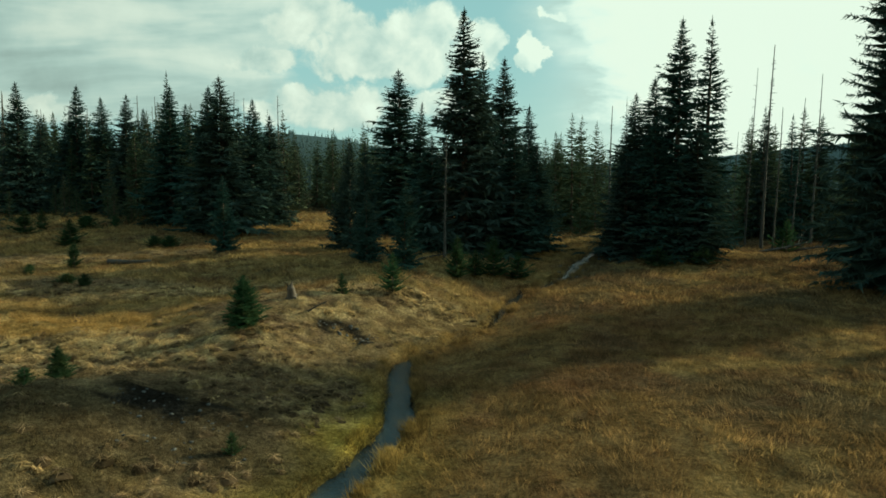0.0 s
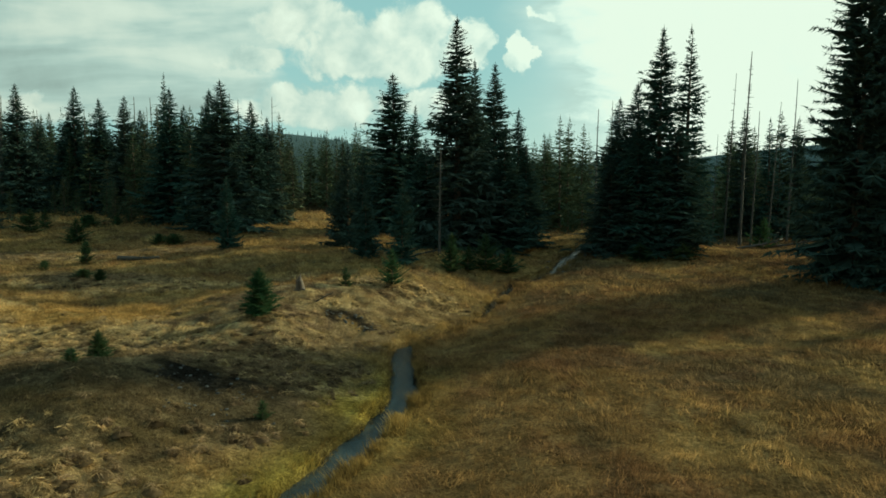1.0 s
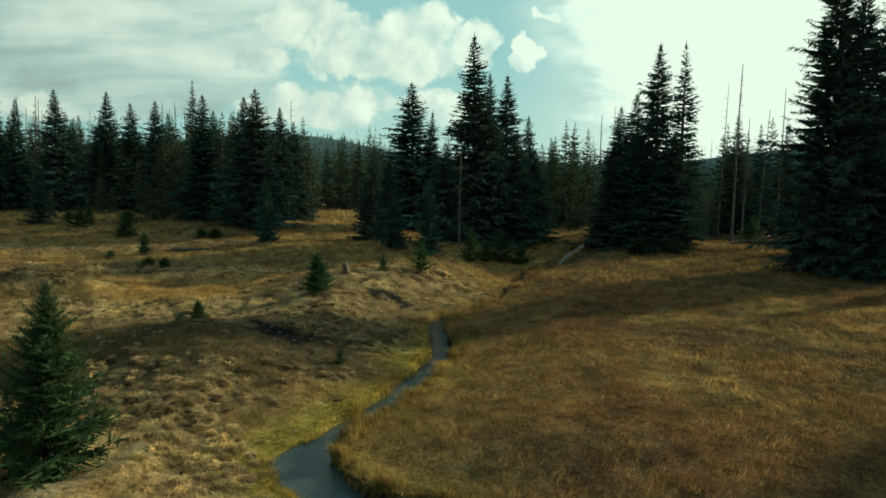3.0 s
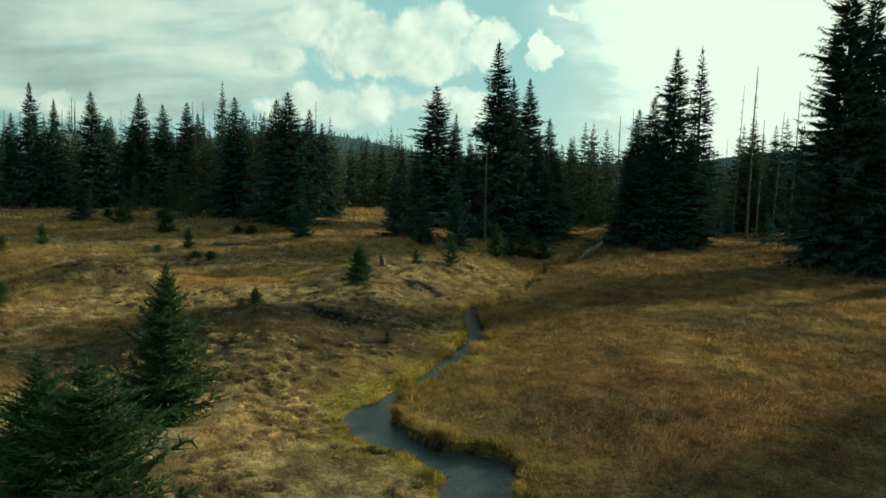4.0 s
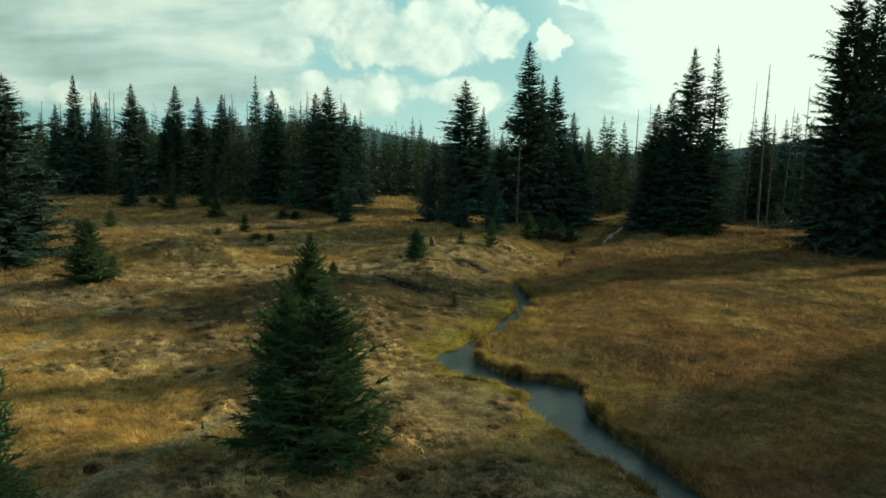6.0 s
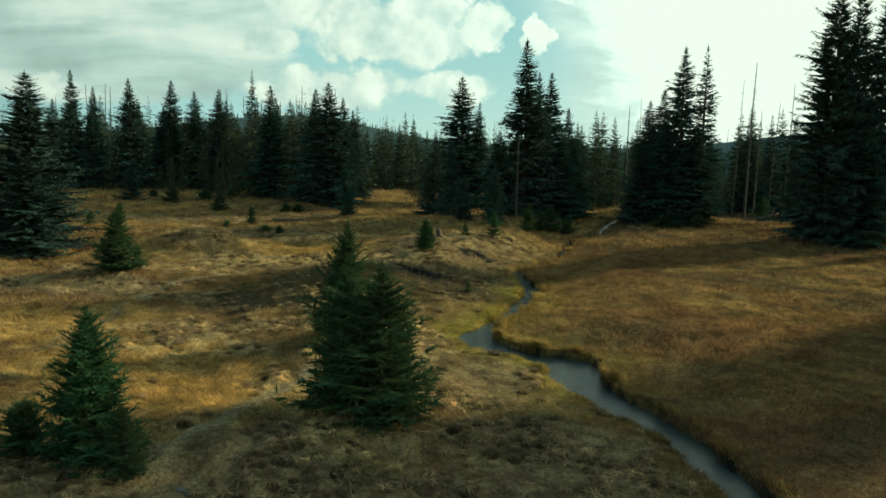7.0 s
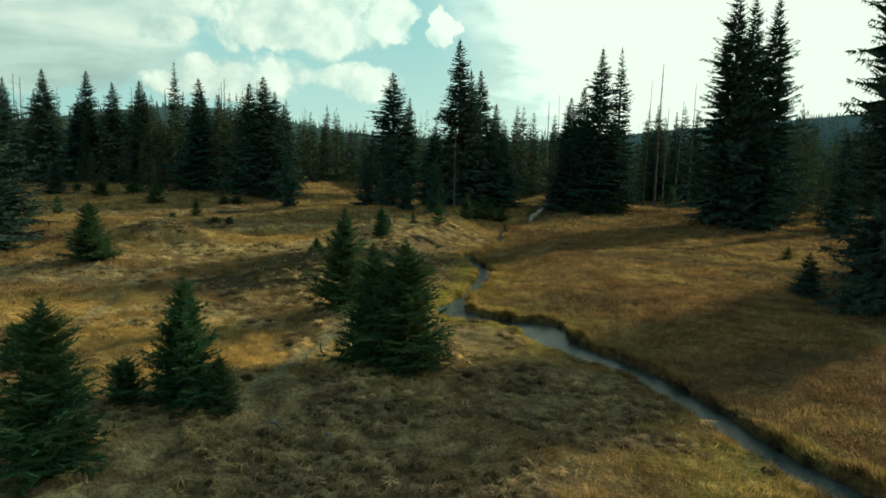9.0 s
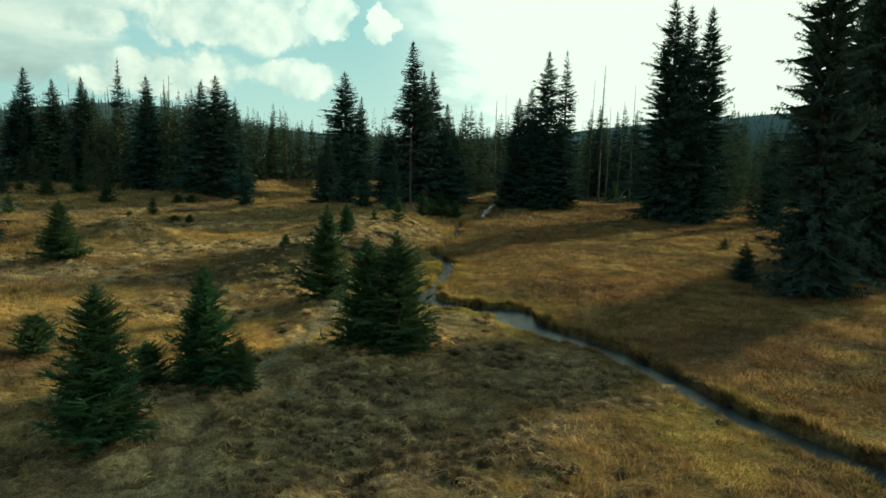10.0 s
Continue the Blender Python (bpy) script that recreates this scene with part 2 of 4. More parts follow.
def to_brook(x, y):
    """Distance to the brook's edge, its level, and the side (1 east, -1 west)."""
    best = np.full(np.shape(x), 1e9)
    level, side = np.zeros(np.shape(x)), np.ones(np.shape(x))
    for a, b in zip(COURSE[:-1], COURSE[1:]):
        dx, dy = b[0] - a[0], b[1] - a[1]
        t = np.clip(((x - a[0]) * dx + (y - a[1]) * dy) / (dx * dx + dy * dy), 0, 1)
        ex, ey = x - a[0] - t * dx, y - a[1] - t * dy
        d = np.hypot(ex, ey) - (a[2] + (b[2] - a[2]) * t)
        near = d < best
        best = np.where(near, d, best)
        level = np.where(near, a[3] + (b[3] - a[3]) * t, level)
        side = np.where(near, np.sign(dx * ey - dy * ex), side)
    return best, level, side


def ragged(x, y):
    """How far the brook's edge wanders in and out."""
    return .11 * fbm(x, y, .8, 25, 2)


# mounds and hollows: x, y, two radii, height
MOUNDS = [
    (-2.5, 38, 8, 8, 1.15), (-7, 27, 5, 4, .9), (-7.6, 22.3, 3, 2.2, .35), (-10, 15, 4.5, 3.6, .9), (-22.3, 26, 3.0, 1.8, 1.25),
    (-20, 58, 14, 9, .7), (-15, 44, 6, 5, .3), (14, 50, 7, 5, .5), (-9.3, 4, 3, 3.5, .15), (-23, 16, 4.5, 2, .15), (-10.5, -5.5, 5.5, 5, .25),
    (-15.5, 7.5, 4, 3, -.25), (-13, 1, 3, 2.5, -.2), (-5, -7, 3.5, 3, -.25), (2, 31, 4, 4, .3), (5, 17, 5, 6, .2),
]


def tussocks(x, y, size=.62, seed=0):
    """Rounded hummocks, each 0 at its rim and 1 at its top."""
    out = np.zeros(np.shape(x))
    xi, yi = np.floor(x / size), np.floor(y / size)
    for i in (-1, 0, 1):
        for j in (-1, 0, 1):
            a, b = xi + i, yi + j
            r1, r2, r3 = (np.sin(a * 127.1 + b * 311.7 + k + seed) * 43758.5453 % 1 for k in (1.3, 5.1, 9.7))
            d2 = ((x / size - a - r1) ** 2 + (y / size - b - r2) ** 2) / (.35 + .5 * r3) ** 2
            out = np.maximum(out, (1 - d2) * (.5 + .5 * r3))
    return out


HEATH = [(-8.5, 17, 6.5, 5, 1), (-13, 11.5, 5.5, 1.6, 2), (-10.5, -7.5, 5.5, 4.5, 3), (-12, -14, 7, 6, 4), (-7, 25, 5, 4.5, 5), (-20, 35, 5, 2.2, 6), (-30, 44, 9, 3, 7), (-24, 14, 6, 2, 8), (-20, 47, 9, 1.6, 9), (-3.6, -4, 3.4, 4.2, 10), (-3.9, 3.4, 1.7, 2.4, 23), (-6.2, 6.3, 1.6, 1.3, 24)]
STRAW = [(-14, 22, 8, 2.6, 11), (-22.3, 26, 3.6, 2.2, 12), (-13.5, 6.8, 4.0, 1.7, 13), (-6.6, 1.6, 2.8, 4.6, 14), (-10, 10.8, 3, 1.5, 15), (-9, 7.5, 2.8, 2.4, 22), (-3.5, 29, 5, 3, 16), (-22, 18, 5, 1.6, 17), (-10.5, -9.5, 4, 3, 18), (-14, 3.5, 4, 1.2, 19), (-9, 1.5, 1.6, 4, 20), (-15, 33, 7, 1.6, 21)]


def blob(x, y, cx, cy, rx, ry, seed):
    """An uneven patch, 0 outside to 1 inside."""
    d = np.hypot((x - cx) / rx, (y - cy) / ry) + .3 * fbm(x, y, 2.5, seed) + .3 * fbm(x, y, .9, seed + 3, 2)
    return 1 - step(.75, 1.1, d)


def rough(x, y):
    """Where the ground is hummocky heath."""
    return np.clip(np.max([blob(x, y, *b) for b in STRAW], 0) + .55 * np.max([blob(x, y, *b) for b in HEATH], 0), 0, 1)


def land(x, y):
    """Height of the ground."""
    x, y = np.asarray(x, float), np.asarray(y, float)
    z = .42 + .021 * np.log1p(np.exp(np.clip((y - 8) / 4, -30, 30))) * 4 * (y < 130) + .021 * 122 * (y >= 130)
    for mx, my, rx, ry, h in MOUNDS:
        z = z + h * np.exp(-((x - mx) / rx) ** 2 - ((y - my) / ry) ** 2)
    wild = step(1, -5, x - (y - 10) * .02)
    z = z + .16 * fbm(x, y, 9, 3) + (.05 + .09 * wild) * fbm(x, y, 2.2, 7) + (.02 + .055 * wild) * fbm(x, y, .8, 11, 2)
    z = z + .13 * rough(x, y) * np.maximum(0, tussocks(x, y)) + .03 * tussocks(x, y, .45, 3)
    far = np.hypot(x * .8, y)
    z = z + step(330, 1400, far) * (44 + 8 * fbm(x, y, 380, 5) + 46 * np.exp(-((x + 320) / 190) ** 2) + 62 * np.exp(-((x - 980) / 390) ** 2)) + .8 * step(120, 240, far)
    d, level, side = to_brook(x, y)
    d = d + ragged(x, y)
    bank = level + np.where(side > 0, .25, .09 + .2 * step(8, 11, y)) + .1 * fbm(x, y, 2.5, 21)
    z = np.where(d < 5, z + (bank - z) * (1 - step(.4, 5, d)), z)
    lip = .15 + .16 * (side < 0)
    z = np.where(d < lip, level - .22 + (z - level + .22) * step(-.12, 1, d / lip), z)
    return z


def mesh_of(name, verts, faces, mat, smooth=False, tint=None):
    """A mesh from numpy arrays; all faces have the same number of corners."""
    verts, faces = np.asarray(verts, np.float32), np.asarray(faces, np.int32)
    me = bpy.data.meshes.new(name)
    k = faces.shape[1]
    me.vertices.add(len(verts))
    me.vertices.foreach_set("co", verts.ravel())
    me.loops.add(faces.size)
    me.loops.foreach_set("vertex_index", faces.ravel())
    me.polygons.add(len(faces))
    me.polygons.foreach_set("loop_start", np.arange(0, faces.size, k, dtype=np.int32))
    me.polygons.foreach_set("use_smooth", np.full(len(faces), smooth))
    if tint is not None:
        rgba = np.ones((len(verts), 4), np.float32)
        rgba[:, :3] = tint
        me.attributes.new("tint", "FLOAT_COLOR", "POINT").data.foreach_set("color", rgba.ravel())
    me.update(calc_edges=True)
    me.materials.append(mat)
    return me


def part(name, me, parent, label=""):
    ob = new(name, me)
    ob.parent = parent
    return tagged(ob, label)


# ---------------------------------------------------------------- colours of the bog
GOLDEN = [(-11.6, -.4, 3.4, 2.1, 44), (-15.5, 2.4, 4.2, 2.4, 45), (-20.5, 6, 5, 3.4, 46), (-16, 26, 6, 2, 47)]
AMBER = (.42, .255, .085)
BROWN = [(-13, 11.6, 3.8, 1.3, 32), (-8.3, 14.6, 5.2, 2.7, 36), (-14.5, 15.2, 3.8, 1.7, 37)]
PEAT = [(-6.9, 15.9, 1.7, .65, 31), (-4.5, 25.5, 1.3, .8, 33)]


def zones(x, y):
    """How much of heath, straw, moss and bare peat there is at a place; the rest is sedge."""
    d, level, side = to_brook(x, y)
    heath = np.max([blob(x, y, *b) for b in HEATH], 0)
    dome = np.maximum(0, tussocks(x, y))
    stand = np.max([blob(x, y, *b) for b in STRAW], 0)
    straw = stand * step(.2, .6, dome + .3 * fbm(x, y, 1.1, 41, 3))
    straw = np.maximum(straw, .55 * heath * step(.4, .8, dome + .6 * fbm(x, y, 2.4, 43, 3)))
    heath = np.maximum(heath, .75 * stand)
    moss = (1 - step(.3, 2.2, d + .6 * fbm(x, y, 2, 51))) * np.where(side < 0, 1, .35) * step(22, 17, y) * step(-1, 3, y)
    moss = np.maximum(moss, .4 * blob(x, y, -1.5, -13, 5, 6, 52) * step(-.2, .4, fbm(x, y, 2.4, 53)))
    peat = np.max([blob(x, y, *b) for b in PEAT], 0) * step(-.7, .0, fbm(x, y, .6, 34))
    east = np.where(side > 0, 1.0, 0.0)
    return d, heath * (1 - east), straw * (1 - east) * step(.2, 1.2, d), moss, peat, east


SEDGE, SEDGE_DARK, GOLD, RUST = (.245, .15, .062), (.13, .096, .052), (.36, .236, .09), (.18, .088, .045)
HEATHER, PALE, MOSS, SOIL = (.19, .13, .075), (.60, .43, .20), (.33, .25, .055), (.02, .018, .015)
SHADED_FLOOR, TROD, HEATH_DARK = (.03, .029, .018), (.26, .21, .13), (.068, .054, .03)
TRACKS = [[(-18.5, 4), (-18.6, 7), (-19.1, 12.2), (-19, 15), (-17.8, 16.6), (-16.1, 18.6), (-14.2, 20.2), (-11, 20.8)], [(-11.5, -5), (-10.4, -3.1), (-9.7, .5), (-8.7, 3.3), (-8.3, 7)]]


def on_track(x, y):
    """Trodden paths through the heath, 0 to 1."""
    best = np.full(np.shape(x), 9.0)
    for line in TRACKS:
        for (ax, ay), (bx, by) in zip(line[:-1], line[1:]):
            k = np.clip(((x - ax) * (bx - ax) + (y - ay) * (by - ay)) / ((bx - ax) ** 2 + (by - ay) ** 2), 0, 1)
            best = np.minimum(best, np.hypot(x - ax - k * (bx - ax), y - ay - k * (by - ay)))
    return 1 - step(.08, .34, best + .12 * fbm(x, y, .7, 81, 2))



def bog_colour(x, y, soil=True):
    d, heath, straw, moss, peat, east = zones(x, y)
    c = np.empty(np.shape(x) + (3,))

    def lay(a, colour):
        c[...] = c + (np.array(colour) - c) * a[..., None]

    c[...] = SEDGE
    lay((1 - east) * .8, GOLD)
    lay(step(-.1, .5, fbm(x, y, 6, 61)) * (.35 + .4 * east), SEDGE_DARK)
    lay(step(.15, .6, fbm(x, y, 3.3, 63)) * .6, GOLD)
    lay(step(.2, .6, fbm(x, y, 4.5, 65)) * .4, RUST)
    lay(step(.1, .5, fbm(x, y, 1.9, 64)) * .5, SEDGE_DARK)
    lay(step(.25, .6, fbm(x, y, 1.3, 66)) * .35, RUST)
    lay(heath * .8, HEATHER)
    golden = np.max([blob(x, y, *b) for b in GOLDEN], 0)
    lay(golden * .8, AMBER)
    lay(moss * .85, MOSS)
    lay(straw * (.35 + .35 * step(-.5, .5, fbm(x, y, 5, 69))), PALE)
    brown = np.max([blob(x, y, *b) for b in BROWN], 0)
    lay(brown * .7, HEATH_DARK)
    lay(peat * .95, SOIL)
    lay(on_track(x, y) * .75, TROD)
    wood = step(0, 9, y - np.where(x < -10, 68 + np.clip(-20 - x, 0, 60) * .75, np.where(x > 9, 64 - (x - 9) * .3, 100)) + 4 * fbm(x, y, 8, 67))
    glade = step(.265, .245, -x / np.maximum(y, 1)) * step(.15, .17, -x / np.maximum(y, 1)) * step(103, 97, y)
    # dark brown forest floor, deepened in colour for the shade under the trees
    lay(wood * .9 * (1 - glade), SHADED_FLOOR)
    if soil:
        lay(1 - step(.05, .22, d), SOIL)
    return c


# ---------------------------------------------------------------- ground
def spaced(*runs):
    """Coordinates from runs of (start, end, step), then out to the horizon on both sides."""
    mid = np.concatenate([np.arange(a, b, s) for a, b, s in runs])
    grow = np.cumsum(np.minimum(.35 * 1.19 ** np.arange(48), 160.0))
    grow = grow[grow < 2600]
    return np.concatenate([mid[0] - grow[::-1], mid, mid[-1] + grow])


def build_ground():
    xs = spaced((-42, -18, .3), (-18, 5, .19), (5, 34, .4))
    ys = spaced((-28, -16, .3), (-16, 32, .24), (32, 66, .4))
    gx, gy = np.meshgrid(xs, ys)
    gz = land(gx, gy)
    nx, ny = len(xs), len(ys)
    idx = np.arange(nx * ny).reshape(ny, nx)
    faces = np.stack([idx[:-1, :-1], idx[:-1, 1:], idx[1:, 1:], idx[1:, :-1]], -1).reshape(-1, 4)
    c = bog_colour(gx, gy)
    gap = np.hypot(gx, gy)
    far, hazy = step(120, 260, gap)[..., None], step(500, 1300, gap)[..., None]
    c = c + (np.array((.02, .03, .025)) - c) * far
    # distance haze put into the ground colour, paler and bluer far out
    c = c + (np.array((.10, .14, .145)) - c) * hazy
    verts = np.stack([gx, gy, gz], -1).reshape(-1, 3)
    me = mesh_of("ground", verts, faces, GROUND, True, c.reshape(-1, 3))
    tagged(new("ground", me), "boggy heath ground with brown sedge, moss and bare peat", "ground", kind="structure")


def build_water():
    p = COURSE
    t = np.gradient(p[:, :2], axis=0)
    t /= np.linalg.norm(t, axis=1)[:, None]
    n = np.stack([-t[:, 1], t[:, 0]], 1)
    w = (p[:, 2] + .3)[:, None]
    rows = [np.column_stack([p[:, :2] + n * w * k, p[:, 3]]) for k in (-1, -.5, 0, .5, 1)]
    verts = np.stack(rows, 1).reshape(-1, 3)
    i = np.arange(len(p) - 1)[:, None] * 5 + np.arange(4)[None]
    i = i.ravel()
    me = mesh_of("water", verts, np.stack([i, i + 1, i + 6, i + 5], 1), WATER, True)
    tagged(new("water", me), "narrow winding brook with dark rippled water", "brook", kind="structure")


def tufts(rng, box, density, blades, tall, wide, keep=None):
    """Blades of grass scattered over a stretch of the plan: their corners and colours."""
    x0, x1, y0, y1 = box
    n = int((x1 - x0) * (y1 - y0) * density)
    x, y = rng.uniform(x0, x1, n), rng.uniform(y0, y1, n)
    ok = fbm(x, y, .8, 71, 2) > rng.uniform(-1.2, .5, n)
    x, y = x[ok], y[ok]
    d, heath, straw, moss, peat, east = zones(x, y)
    ok = (d > .06) & (rng.uniform(0, 1, len(x)) > on_track(x, y) * .8) & (rng.uniform(0, 1, len(x)) > peat * .97) & (rng.uniform(0, 1, len(x)) > heath * .1 * (1 - straw))
    x, y, d, heath, straw, moss, east = (a[ok] for a in (x, y, d, heath, straw, moss, east))
    z = land(x, y)
    c = bog_colour(x, y)
    h = tall * (1 - .45 * heath * (1 - straw)) * (1 - .2 * moss) * (1 - .2 * straw) * (.75 + .4 * step(-.5, .6, fbm(x, y, 1.7, 73)))
    h = h * rng.uniform(.6, 1.25, len(x))
    x, y, z, h = (np.repeat(a, blades) for a in (x, y, z, h))
    c = np.repeat(c, blades, 0)
    m = len(x)
    spread = h * .8
    a, q = 3.5 * fbm(x, y, 2.6, 75) + rng.normal(0, 1.1, m), rng.uniform(-1, 1, m)
    bx, by = x + rng.normal(0, .6, m) * spread, y + q * spread
    lean = h * rng.uniform(.2, 1.25, m)
    hh = h * rng.uniform(.4, 1.0, m)
    wind = rng.normal(0, .12, m) * h
    tip = np.stack([bx + np.cos(a) * lean - .25 * hh + wind, by + np.sin(a) * lean - .12 * hh, z + hh], 1)
    s = rng.uniform(0, 2 * np.pi, m)
    ww = wide * rng.uniform(.6, 1.4, m)
    side = np.stack([np.cos(s) * ww, np.sin(s) * ww, np.zeros(m)], 1)
    base = np.stack([bx, by, z - .03], 1)
    verts = np.stack([base - side, base + side, tip], 1).reshape(-1, 3)
    c = c * rng.uniform(.8, 1.25, (m, 1))
    return verts, np.repeat(c, 3, 0)


def bank_fringe(rng):
    """Long grass hanging over both banks of the brook."""
    k = rng.integers(0, len(COURSE) - 1, 26000)
    t = rng.uniform(0, 1, len(k))[:, None]
    p = COURSE[k] * (1 - t) + COURSE[k + 1] * t
    way = unit(COURSE[k + 1, :2] - COURSE[k, :2])
    side = np.where(rng.uniform(0, 1, len(k)) < .5, -1, 1)
    off = side * (p[:, 2] + rng.uniform(-.12, .5, len(k)))
    x, y = p[:, 0] - way[:, 1] * off, p[:, 1] + way[:, 0] * off
    d = to_brook(x, y)[0] + ragged(x, y)
    ok = d > np.where(side < 0, .04, .13)
    x, y, side, way = x[ok], y[ok], side[ok], way[ok]
    z = land(x, y)
    c = bog_colour(x, y, False)
    c = c + (np.array((.24, .16, .055)) - c) * .35
    x, y, z, side = (np.repeat(a, 5) for a in (x, y, z, side))
    c, way = np.repeat(c, 5, 0), np.repeat(way, 5, 0)
    m = len(x)
    h = rng.uniform(.09, .25, m) * np.where(side > 0, 1, .5) * (.45 + 1.1 * step(-.3, .6, fbm(x, y, .7, 77, 2)))
    base = np.stack([x + rng.normal(0, .05, m), y + rng.normal(0, .05, m), z - .04], 1)
    over = rng.uniform(-.1, .8, m) * h * side
    tip = base + np.stack([way[:, 1] * over + rng.normal(0, .3, m) * h, -way[:, 0] * over + rng.normal(0, .3, m) * h, h], 1)
    s = rng.uniform(0, 6.28, m)
    ww = np.stack([np.cos(s) * .013, np.sin(s) * .013, 0 * s], 1)
    return np.stack([base - ww, base + ww, tip], 1).reshape(-1, 3), np.repeat(c * rng.uniform(.7, 1.25, (m, 1)), 3, 0)


def mops(rng, box, density, blades):
    """Rounded tussocks whose blades hang down all round like a mop."""
    x0, x1, y0, y1 = box
    n = int((x1 - x0) * (y1 - y0) * density)
    x, y = rng.uniform(x0, x1, n), rng.uniform(y0, y1, n)
    d, heath, straw, moss, peat, east = zones(x, y)
    stand = np.max([blob(x, y, *b) for b in STRAW], 0)
    want = (np.maximum(stand, .9 * heath) * (1 - peat) + .03) * (1 - east) * (1 - .8 * np.max([blob(x, y, *b) for b in BROWN], 0))
    ok = (rng.uniform(0, 1, n) < want * step(-.5, .3, fbm(x, y, 2.2, 91))) & (d > .3) & (on_track(x, y) < .4)
    x, y, heath, stand = x[ok], y[ok], heath[ok], stand[ok]
    z = land(x, y)
    r = rng.uniform(.10, .27, len(x))
    h = r * rng.uniform(.35, .65, len(x))
    pale = np.clip(.12 + .8 * stand * step(-.7, .4, fbm(x, y, 3, 93)) + rng.normal(0, .2, len(x)), 0, 1)[:, None]
    c = np.array(HEATHER) * 1.6 * (1 - pale) + np.array(PALE) * pale
    c = c * rng.uniform(.7, 1.15, (len(x), 1))
    k = np.repeat(np.arange(len(x)), blades)
    m = len(k)
    a = rng.uniform(0, 6.283, m)
    start = rng.uniform(0, .55, m)
    end = start + rng.uniform(.3, .85, m)
    rr, hh = r[k] * rng.uniform(.85, 1.15, m), h[k] * rng.uniform(.85, 1.12, m)
    swing, lift = rng.normal(0, .5, m), rng.normal(.04, .07, m)

    def at(s, da):
        return np.stack([x[k] + np.cos(a + da) * rr * s, y[k] + np.sin(a + da) * rr * s, z[k] + hh * np.maximum(.12, 1 - s ** 2.2 * .8) + lift * (s - start)], 1)

    p0, p2 = at(start, 0), at(end, swing)
    side = np.stack([-np.sin(a), np.cos(a), rng.normal(0, .5, m)], 1) * (rng.uniform(.005, .012, m))[:, None]
    v = np.stack([p0 - side, p0 + side, p2], 1).reshape(-1, 3)
    f = np.arange(m)[:, None] * 3 + [[0, 1, 2]]
    cb = np.repeat(c[k] * rng.uniform(.75, 1.25, (m, 1)), 3, 0)
    # the cushion under the blades, its colour darkened for the shade among them
    n, sides, rings = len(x), 7, (.0, .4, .72, .95)
    th = np.arange(sides) * 2 * np.pi / sides
    wob = 1 + rng.normal(0, .12, (n, len(rings), sides))
    s = np.array(rings)[None, :, None] * wob
    up = h[:, None, None] * (1 - np.minimum(s, 1.1) ** 2.2 * 1.1) * .55 * (1 + rng.normal(0, .06, s.shape))
    q = np.stack([x[:, None, None] + np.cos(th) * r[:, None, None] * s, y[:, None, None] + np.sin(th) * r[:, None, None] * s, z[:, None, None] - .03 + up], -1)
    base = np.arange(n)[:, None, None] * (len(rings) * sides) + np.arange(len(rings) - 1)[None, :, None] * sides
    j, j2 = np.arange(sides), (np.arange(sides) + 1) % sides
    q1 = np.stack([base + j, base + sides + j, base + sides + j2], -1).reshape(-1, 3)
    q2 = np.stack([base + j, base + sides + j2, base + j2], -1).reshape(-1, 3)
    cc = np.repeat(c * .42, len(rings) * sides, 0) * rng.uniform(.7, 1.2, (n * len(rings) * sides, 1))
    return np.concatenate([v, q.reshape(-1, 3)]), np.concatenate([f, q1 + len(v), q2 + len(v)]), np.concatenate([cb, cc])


def build_tussocks():
    rng = np.random.default_rng(8)
    for box, density, blades in (((-20, 1, -17, 14), 18, 54), ((-28, 3, 14, 34), 10, 34), ((-46, -4, 34, 58), 2.2, 10)):
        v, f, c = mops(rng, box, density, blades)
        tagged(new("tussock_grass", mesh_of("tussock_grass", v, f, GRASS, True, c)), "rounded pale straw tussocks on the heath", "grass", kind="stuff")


def build_grass():
    rng = np.random.default_rng(5)
    verts, c = bank_fringe(rng)
    me = mesh_of("bank_grass", verts, np.arange(len(verts)).reshape(-1, 3), GRASS, False, c)
    tagged(new("bank_grass", me), "long dry grass hanging over the banks of the brook", "grass", kind="stuff")
    for box, density, blades, tall, wide in (((-20, 16, -17, 14), 80, 8, .19, .0066), ((-26, 26, 14, 30), 55, 7, .21, .009), ((-46, 34, 30, 62), 16, 6, .3, .02), ((-75, 40, 62, 105), 2.2, 6, .5, .05), ((-75, -46, 20, 62), 3, 6, .45, .04), ((32, 60, 14, 62), 2.5, 6, .45, .04), ((-46, -20, -4, 30), 12, 6, .36, .02), ((16, 32, -6, 14), 8, 6, .34, .02)):
        verts, c = tufts(rng, box, density, blades, tall, wide)
        me = mesh_of("grass", verts, np.arange(len(verts)).reshape(-1, 3), GRASS, False, c)
        tagged(new("grass", me), "dry autumn sedge and straw-coloured tussock grass", "grass", kind="stuff")


# ---------------------------------------------------------------- trees
def unit(v):
    return v / np.maximum(np.linalg.norm(v, axis=-1, keepdims=True), 1e-6)


